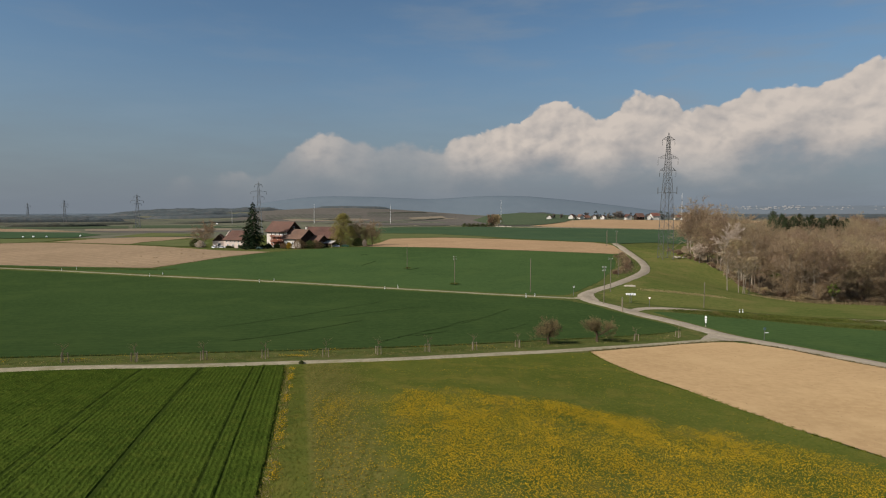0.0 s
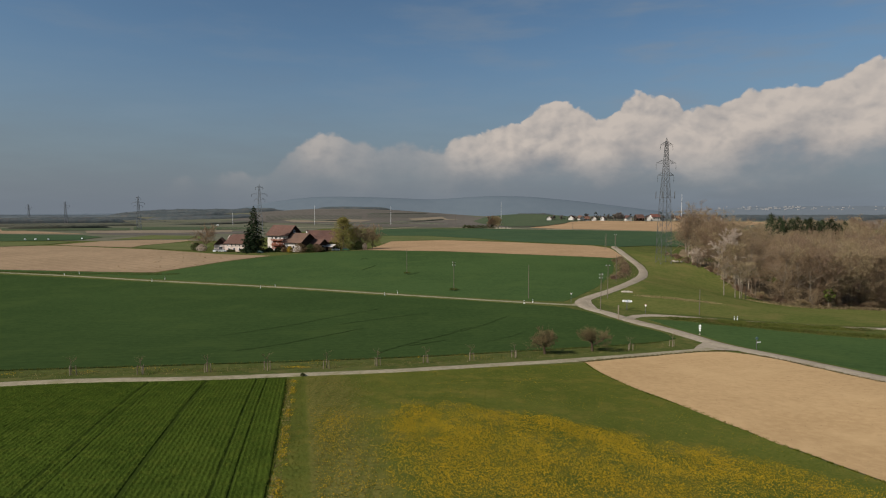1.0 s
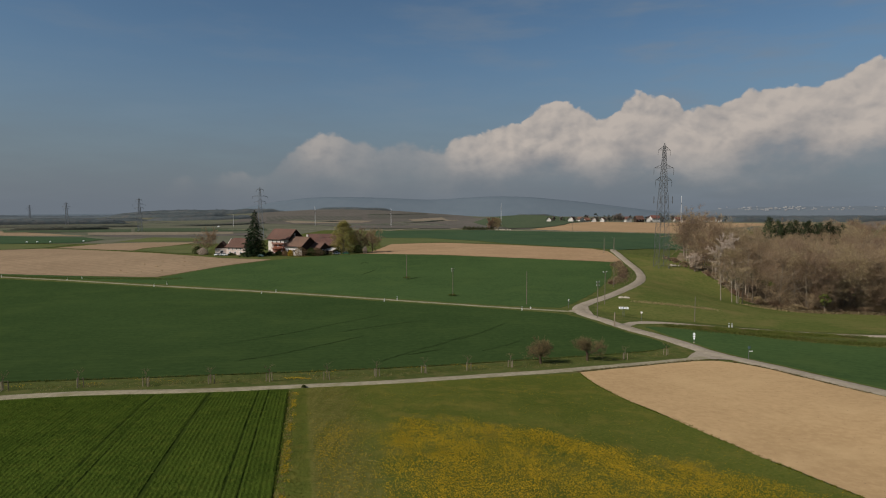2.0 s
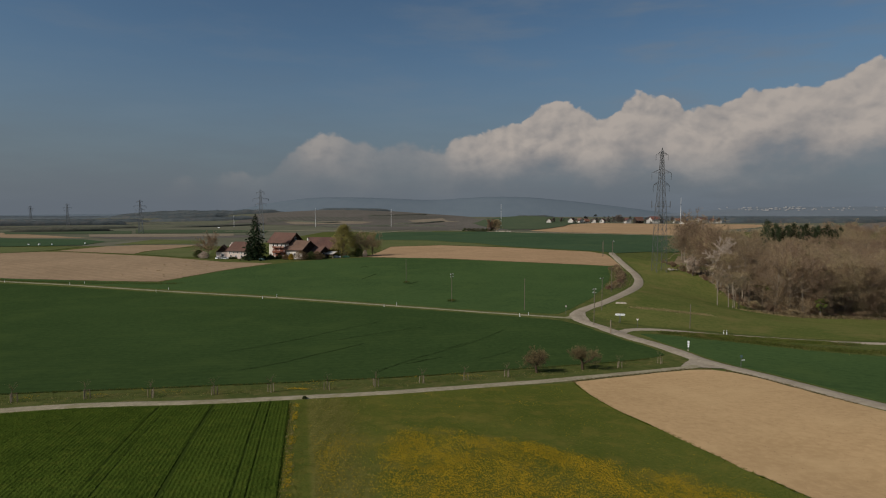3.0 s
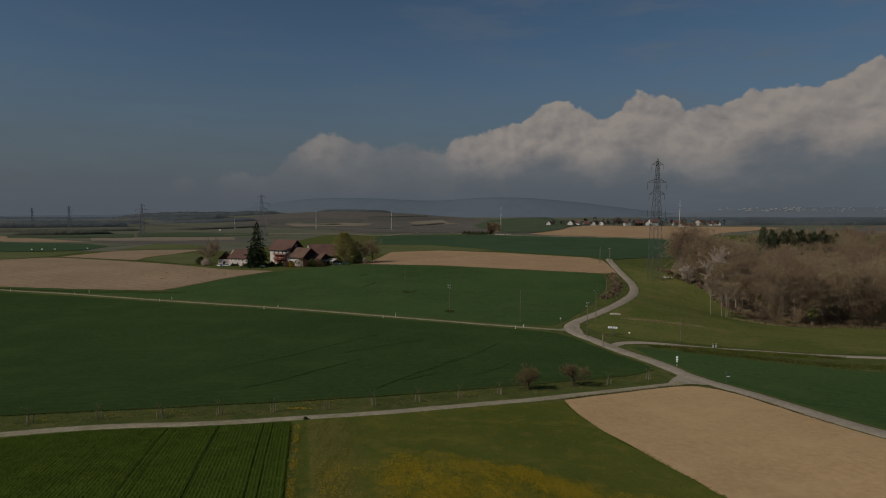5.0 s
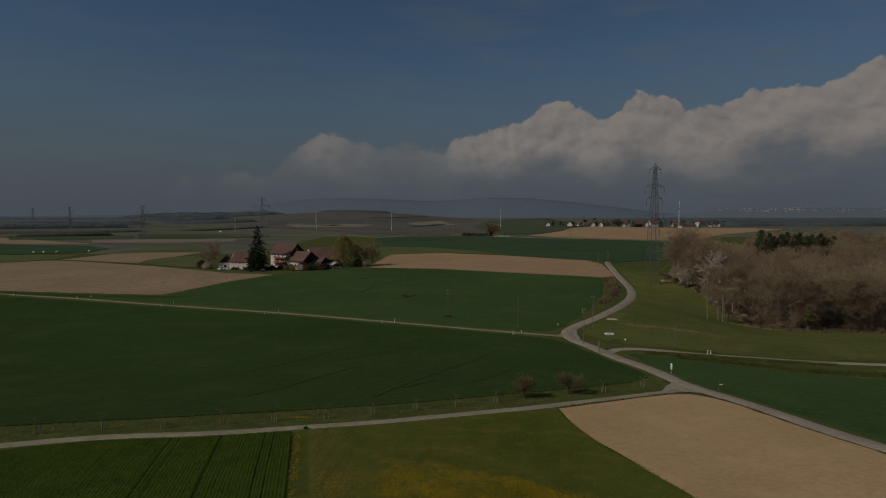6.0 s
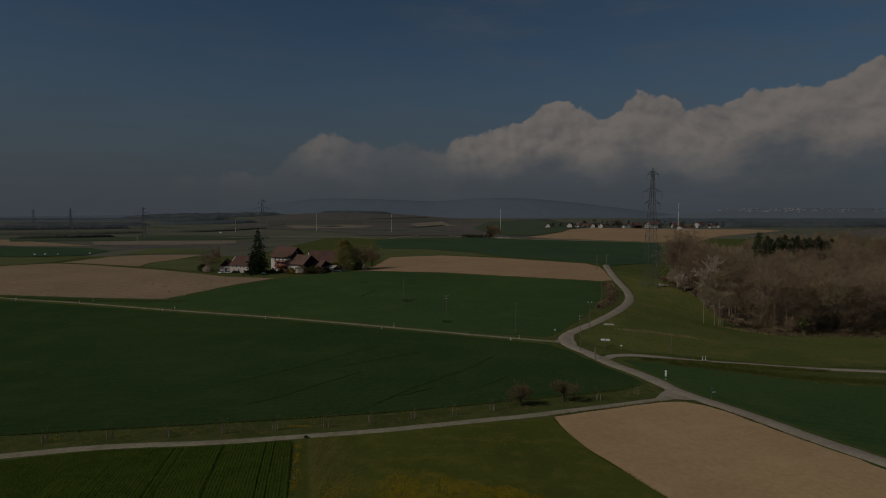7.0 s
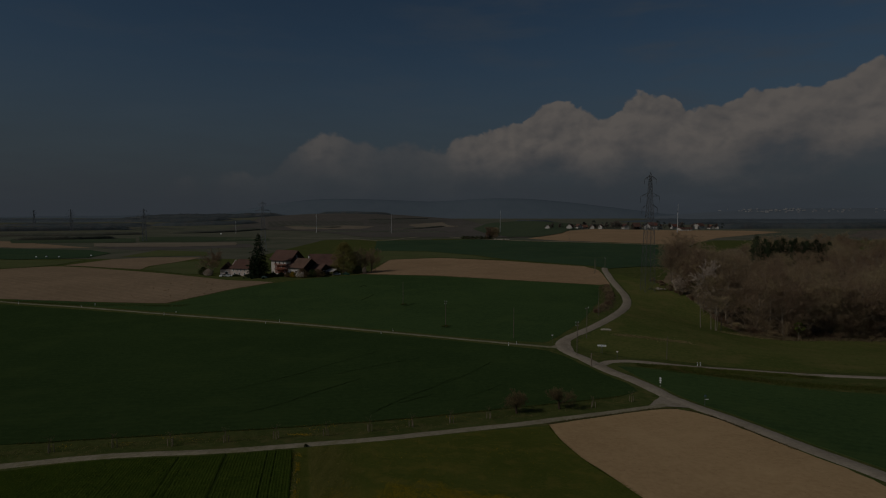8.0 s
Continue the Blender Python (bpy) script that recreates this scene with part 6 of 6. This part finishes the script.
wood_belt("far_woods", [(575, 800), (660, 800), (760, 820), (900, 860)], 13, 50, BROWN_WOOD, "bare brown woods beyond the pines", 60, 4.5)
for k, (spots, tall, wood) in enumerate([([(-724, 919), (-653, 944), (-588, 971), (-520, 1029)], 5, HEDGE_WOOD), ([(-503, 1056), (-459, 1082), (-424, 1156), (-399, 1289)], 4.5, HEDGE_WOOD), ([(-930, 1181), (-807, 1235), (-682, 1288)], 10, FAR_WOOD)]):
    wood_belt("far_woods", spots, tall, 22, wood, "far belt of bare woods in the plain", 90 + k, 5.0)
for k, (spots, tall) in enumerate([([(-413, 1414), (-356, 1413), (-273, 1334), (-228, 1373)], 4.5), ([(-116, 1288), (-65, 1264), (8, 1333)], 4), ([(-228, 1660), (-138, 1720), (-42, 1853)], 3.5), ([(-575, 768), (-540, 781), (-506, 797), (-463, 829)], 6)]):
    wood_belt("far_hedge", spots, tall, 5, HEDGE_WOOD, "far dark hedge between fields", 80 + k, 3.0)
far_roofs()


def ridge(name, y, tops, material, label, rows=((-420, 0.0), (-260, 0.45), (-110, 0.85), (0, 1.0), (120, 0.8))):
    """A range on the horizon, hazy by its base colour alone: a rounded back with a soft crest. tops: (x, height)."""
    geo = Geo()
    xs = np.linspace(tops[0][0], tops[-1][0], 160)
    crest = np.interp(xs, [t[0] for t in tops], [t[1] for t in tops])
    crest = np.convolve(np.pad(crest, 6, mode="edge"), np.hanning(13) / np.hanning(13).sum(), "same")[6:-6]
    for i, (x, h) in enumerate(zip(xs, crest)):
        for off, k in rows:
            wob = 1 + 0.03 * noise.noise(Vector((x * 0.004, off * 0.004, y)))
            geo.v.append((float(x), y + off, -75 + (float(h) + 75) * k * wob))
        if i:
            b = len(rows) * i
            geo.f += [(b - len(rows) + k, b + k, b + k + 1, b - len(rows) + k + 1) for k in range(len(rows) - 1)]
    return tagged(new(name, geo.mesh(name, material, True)), label, "backdrop", kind="structure")


# both ranges carry their haze as paint, matched to the low sky
ridge("backdrop_foothills", 4000, [(1100, -70), (1500, -45), (1800, -20), (2100, 0), (2600, 6), (3500, 6)], RIDGE_NEAR, "foothills under the mountains, haze painted as blue-grey colour", ((-1150, 0.0), (-575, 0.5), (0, 1.0), (60, 0.9)))
ridge("backdrop_mountains", 4250, [(-3600, -60), (-1600, -40), (-1350, 10), (-1150, 52), (-900, 72), (-600, 72), (-300, 60), (-60, 48), (150, 68), (420, 80), (700, 66), (1000, 36), (1300, 0), (1600, -40), (2400, -70), (3700, -70)], RIDGE_FAR, "mountains with haze painted in as faint blue colour")


# ---- growth on the near fields ----
ROW_WAY = math.atan2(37.1, -8.3)
ROW_ALONG, ROW_ACROSS = Vector((math.cos(ROW_WAY), math.sin(ROW_WAY), 0)), Vector((-math.sin(ROW_WAY), math.cos(ROW_WAY), 0))
ROW_START = Vector((-11.1, 34.1, 0))
NEAR_WHEAT = [(-59.5, 61.6), (-52.2, 65.4), (-46.2, 67.6), (-40.1, 68.9), (-33.9, 70.0), (-27.7, 71.8), (-20.4, 74.2), (-18.9, 68.8), (-16.8, 59.9), (-13.8, 46.7), (-12.3, 39.5), (-11.2, 34.1), (-9.2, 25), (-45, 25), (-75, 50)]
# wheel tracks: metres from the margin, half width, how bare
TRACKS = ((2.5, 0.04, 0.72), (3.75, 0.05, 0.78), (9.75, 0.18, 1.0), (15.3, 0.04, 0.7), (16.5, 0.10, 0.8))
ROW_GAP = 0.42
row_vigour = [random.Random(k).uniform(0.55, 1.2) for k in range(200)]


def stand(u, s):
    """Height of the wheat u metres from its margin and s metres along the rows."""
    k = u / ROW_GAP
    wander = 0.07 * noise.noise(Vector((s * 0.25, math.floor(k) * 3.1, 4)))
    crest = 0.5 + 0.5 * math.cos(2 * math.pi * (k + wander - 0.5))
    tall = 0.075 + 0.040 * crest ** 0.8 * row_vigour[int(k) % 200]
    tall *= 1 + 0.35 * noise.noise(Vector((s * 0.9, u * 0.9, 7))) + 0.45 * noise.noise(Vector((s * 3.1, u * 3.1, 2))) + 0.35 * noise.noise(Vector((s * 7.0, u * 7.0, 5)))
    for at, half, bare in TRACKS:
        d = abs(u - at - 0.12 * noise.noise(Vector((s * 0.1, 3, 1))))
        if d < half + 0.12:
            tall *= 1 - 0.95 * bare * step((half + 0.12 - d) / 0.14)
    return tall


def wheat_canopy():
    """The closed stand of drilled wheat: ridges of leaves with shaded gaps between."""
    us, ss = np.arange(0.0, 47, 0.11), np.arange(-11.0, 41, 0.21)
    geo = Geo()
    number, pressed = {}, []
    for i, u in enumerate(us):
        for j, s in enumerate(ss):
            p = ROW_START + ROW_ALONG * float(s) + ROW_ACROSS * float(u)
            if inside(p.x, p.y, NEAR_WHEAT):
                number[i, j] = len(geo.v)
                geo.v.append((p.x, p.y, lie(p.x, p.y) + 0.10 + stand(float(u), float(s))))
    for (i, j), a in number.items():
        if (i + 1, j) in number and (i, j + 1) in number and (i + 1, j + 1) in number:
            geo.f.append((a, number[i, j + 1], number[i + 1, j + 1], number[i + 1, j]))
            # cells pressed by wheels take the tone with gap shade painted in
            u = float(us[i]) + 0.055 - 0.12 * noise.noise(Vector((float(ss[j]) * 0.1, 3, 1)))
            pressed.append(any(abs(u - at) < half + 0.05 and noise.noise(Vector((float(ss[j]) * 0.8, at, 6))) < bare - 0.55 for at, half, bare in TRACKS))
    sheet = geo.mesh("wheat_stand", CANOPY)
    sheet.materials.append(SHADED_TRACK)
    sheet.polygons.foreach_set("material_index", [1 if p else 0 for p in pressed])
    return tagged(new("wheat_stand", sheet), "drilled rows of young green wheat", "wheat", kind="stuff")


def crop_blades():
    """Single leaves that stand out of the rows."""
    rng = random.Random(51)
    geo = Geo()
    row = 0
    while row * ROW_GAP < 46:
        s = -11.0
        while s < 41:
            s += rng.uniform(0.06, 0.24) * (1 + row / 120)
            u = (row + 0.5) * ROW_GAP + rng.gauss(0, 0.11)
            p = ROW_START + ROW_ALONG * s + ROW_ACROSS * u
            tall = stand(u, s)
            if tall < 0.06 or not inside(p.x, p.y, NEAR_WHEAT):
                continue
            for k in range(2):
                a = Vector((p.x + rng.gauss(0, 0.05), p.y + rng.gauss(0, 0.07), lie(p.x, p.y) + 0.08 + tall))
                geo.blade(a, a + Vector((rng.gauss(0, 0.06), rng.gauss(0, 0.06), rng.uniform(0.04, 0.11))), 0.045, rng)
        row += 1
    return tagged(new("wheat_plants", geo.mesh("wheat_plants", BLADES)), "rows of young green wheat plants", "wheat", kind="stuff")


MEADOW_RING = [(-19.2, 74.5), (-17.0, 75.8), (-6.7, 79.6), (0.0, 82.5), (10.1, 86.9), (18.9, 90.2), (22.9, 91.4), (23.0, 87.0), (24.0, 80.0), (25.2, 73.5), (27.1, 67.6), (28.7, 63.7), (30.0, 59.8), (32.1, 53.6), (34.0, 48.4), (36.3, 42.0), (41, 26), (-8.5, 26), (-10.4, 34.1), (-12.9, 46.7), (-15.9, 59.9)]


def flowering(x, y):
    """How thick the dandelions stand, 0 to 1: thick in the middle, thin by the track, along the soil and on the dry strip."""
    far_edge = float(np.interp(x, (-4.3, -0.2, 3.8, 6.6, 12.1, 17.0, 21.2, 25.5, 29.9, 34.0), (60.0, 61.0, 59.5, 57.9, 57.3, 54.8, 51.9, 50.2, 47.8, 44.0)))
    patchy = noise.noise(Vector((x * 0.22, y * 0.16, 3))) + 0.6 * noise.noise(Vector((x * 0.75, y * 0.55, 9)))
    thick = step((far_edge + 2.0 * patchy - y) / 3.5 + 0.5) * (0.5 + 0.5 * step((32 - x) / 10))
    left = float(np.interp(y, (34, 50, 58), (-2.9, -4.1, -4.2)))
    bare = float(np.interp(y, (34.2, 39.6, 48.2, 60.0, 73.0), (-8.0, -9.2, -11.2, -14.2, -17.7)))
    strip = 0.16 * step((58 - y) / 8 + 0.5) + 0.40 * math.exp(-(((x + 9.6) / 1.6) ** 2)) * math.exp(-(((y - 52) / 5.5) ** 2))
    strip *= step((x - bare) / 0.8)
    side = step((x - left + 2.2 * patchy) / 3.2 + 0.5)
    thick = thick * side + strip * (1 - side)
    thick *= 0.35 + 0.65 * step(0.55 + patchy * 0.9)
    # a loose second band nearer the track
    thick += 0.07 * math.exp(-(((y - 72 - 0.35 * x) / 2.5) ** 2)) * step((x + 3) / 4) * step(0.3 + patchy)
    return max(thick, 0.010 if patchy > 0.1 else 0.0)


def meadow_growth():
    rng = random.Random(52)
    grass, flowers = Geo(), Geo()
    for k in range(90000):
        x, y = rng.uniform(-19, 42), 26 + 65 * rng.random() ** 1.25
        if not inside(x, y, MEADOW_RING):
            continue
        p = Vector((x, y, lie(x, y) + 0.05))
        grass.blade(p, p + Vector((rng.gauss(0, 0.07), rng.gauss(0, 0.07), rng.uniform(0.06, 0.15))), 0.05, rng)
    made = 0
    while made < 96000:
        x, y = rng.uniform(-19, 42), rng.uniform(26, 90)
        if not inside(x, y, MEADOW_RING) or rng.random() > flowering(x, y):
            continue
        made += 1
        flower(flowers, x, y, lie(x, y) + rng.uniform(0.13, 0.24), rng.uniform(0.020, 0.047), rng)
    # the flowering margin beside the wheat
    for k in range(1500):
        t = rng.random()
        x, y = -19.3 + 8.4 * t + rng.gauss(0.55, 0.22), 72.5 - 38.5 * t
        if noise.noise(Vector((x * 0.5, y * 0.5, 1))) > 0.0:
            flower(flowers, x, y, lie(x, y) + rng.uniform(0.15, 0.3), rng.uniform(0.03, 0.055), rng)
    # a few along the verge of the track
    for k in range(1300):
        t = rng.random()
        x, y = -60 + 75 * t, 72.0 + 27.0 * t + rng.gauss(0, 1.2)
        if noise.noise(Vector((x * 0.13, y * 0.3, 5))) > 0.15:
            flower(flowers, x, y, lie(x, y) + 0.2, rng.uniform(0.03, 0.06), rng)
    for k in range(220):
        x, y = rng.gauss(-20.8, 1.0), rng.gauss(82.6, 0.3)
        flower(flowers, x, y, lie(x, y) + rng.uniform(0.12, 0.22), rng.uniform(0.03, 0.06), rng)
    tagged(new("meadow_grass", grass.mesh("meadow_grass", MEADOW_BLADES)), "short meadow grass", "grass", kind="stuff")
    tagged(new("dandelions", flowers.mesh("dandelions", PETALS)), "yellow dandelion heads in the meadow", "flowers", kind="stuff")


def flower(geo, x, y, z, r, rng):
    start = len(geo.v)
    geo.v.append((x, y, z + r * 0.55))
    a0 = rng.uniform(0, 6.28)
    for k in range(5):
        a = a0 + 2 * math.pi * k / 5
        geo.v.append((x + r * math.cos(a), y + r * math.sin(a), z))
    geo.f += [(start, start + 1 + k, start + 1 + (k + 1) % 5) for k in range(5)]


wheat_canopy()
crop_blades()
meadow_growth()
strewn("verge_grass", [(-62, 70.0), (-46, 75.5), (-32, 79.0), (-17, 84.5), (0, 91), (14, 97.5), (30, 105.5), (44, 113)], 4500, 1.5, MEADOW_BLADES, "tufted grass on the verge of the track", "grass", 0.12, 53)
strewn("verge_grass", [(-62, 71.5), (-46, 77), (-32, 81.0), (-17, 86), (0, 92.5), (14, 99.5), (30, 107), (44, 114.5)], 2600, 1.5, BANK_BLADES, "dark tufted grass on the verge of the track", "grass", 0.14, 63)
strewn("verge_straw", [(-62, 70.2), (-40, 76.6), (-18, 83.6), (0, 90.5), (14, 97), (30, 105), (44, 112.5)], 900, 1.2, STRAW, "straw-coloured tufts on the verge of the track", "grass", 0.14, 64)
strewn("margin_grass", [(-17.9, 71), (-15.0, 59.9), (-12.2, 47), (-9.4, 34.1), (-8.2, 28)], 2600, 0.5, BANK_BLADES, "dark green tufts between the flowering margin and the dry strip", "grass", 0.15, 65)
strewn("margin_tufts", [(-19.2, 72.5), (-16.3, 59.9), (-13.3, 46.7), (-10.7, 34.1), (-9.4, 28)], 1100, 0.22, STRAW, "straw-coloured tufts beside the wheat", "grass", 0.2, 59)
strewn("margin_grass", [(-19.4, 72.5), (-16.4, 59.9), (-13.4, 46.7), (-10.8, 34.1), (-9.5, 28)], 2200, 0.28, GRASS_BLADES, "pale tufted grass margin beside the wheat", "grass", 0.2, 54)
strewn("verge_grass", [(23.6, 93.2), (29.8, 96.9), (35.4, 99.5), (41.4, 102.5), (47.5, 105.3), (52.5, 106.0)], 1500, 0.2, TURF, "dark ragged turf edge along the tilled field", "grass", 0.2, 55)
strewn("verge_grass", [(55.2, 104.2), (57.2, 101.2), (59.2, 95.2), (60.8, 88.5), (62.3, 80)], 1500, 0.2, TURF, "dark ragged turf edge along the tilled field", "grass", 0.22, 56)
strewn("meadow_edge", [(23.3, 92.0), (23.4, 87.0), (24.4, 80.0), (25.6, 73.5), (27.5, 67.6), (29.1, 63.7), (30.4, 59.8), (32.5, 53.6), (34.4, 48.4), (36.7, 42.0)], 2600, 0.16, GRASS_BLADES, "ragged grass edge between meadow and tilled field", "grass", 0.17, 57)
strewn("verge_grass", [(-200, 254.5), (-162, 247.8), (-136, 245.5), (-118, 244.5), (-112, 246)], 3600, 1.5, BANK_BLADES, "dark rough grass between the bare field and the gravel track", "grass", 0.3, 66)
strewn("wheat_edge", [(-64, 74.9), (-45.7, 80.4), (-31.7, 84.7), (-16.1, 89.9), (0, 96.0), (12, 101.6), (22.5, 106.2), (33.9, 111), (44.5, 116)], 2600, 0.22, BANK_BLADES, "ragged grass along the edge of the wheat", "grass", 0.24, 58)


def clods(name, ring, count, size, label, seed):
    rng = random.Random(seed)
    geo = Geo()
    xs, ys = [p[0] for p in ring], [p[1] for p in ring]
    made = 0
    while made < count:
        x, y = rng.uniform(min(xs), max(xs)), rng.uniform(min(ys), max(ys))
        if inside(x, y, ring):
            made += 1
            s = size * rng.uniform(0.3, 1.0)
            geo.blob((x, y, lie(x, y) + 0.1), (s, s, s * 0.6), rng, 0.3, 3, 5)
    return tagged(new(name, geo.mesh(name, CLODS)), label, "clods", kind="stuff")


clods("soil_clods", [(-150, 262), (-125, 256), (-114, 275), (-96, 303), (-106, 308), (-121, 312), (-150, 325)], 55, 0.6, "scattered dark clods on the bare field", 61)
clods("soil_clods", [(24.5, 91), (50, 103), (56, 98), (60, 82), (63, 45), (37, 45), (30, 66)], 1500, 0.06, "fine clods on the tilled field", 62)


def dry_strip():
    """Straw-coloured thin grass on the strip beside the wheat margin."""
    rng = random.Random(71)
    geo = Geo()
    for k in range(9000):
        y = rng.uniform(28, 76)
        low = float(np.interp(y, (28, 34.2, 39.6, 48.2, 60.0, 75.0), (-6.6, -8.0, -9.2, -11.2, -14.2, -17.6)))
        x = low + (6.6 + (y - 45) * 0.06) * rng.betavariate(1.2, 1.6)
        p = Vector((x, y, lie(x, y) + 0.08))
        geo.blade(p, p + Vector((rng.gauss(0, 0.1), rng.gauss(0, 0.1), rng.uniform(0.03, 0.07))), 0.05, rng)
    return tagged(new("dry_grass", geo.mesh("dry_grass", DRY_BLADES)), "thin straw-coloured grass beside the wheat", "grass", kind="stuff")


dry_strip()
shrub(72, on_ground(-18.6, 76.3), (0.8, 0.6, 0.4), SHRUB_LEAVES, "dark green tuft at the edge of the track", 0.16, 300, "grass_tuft")
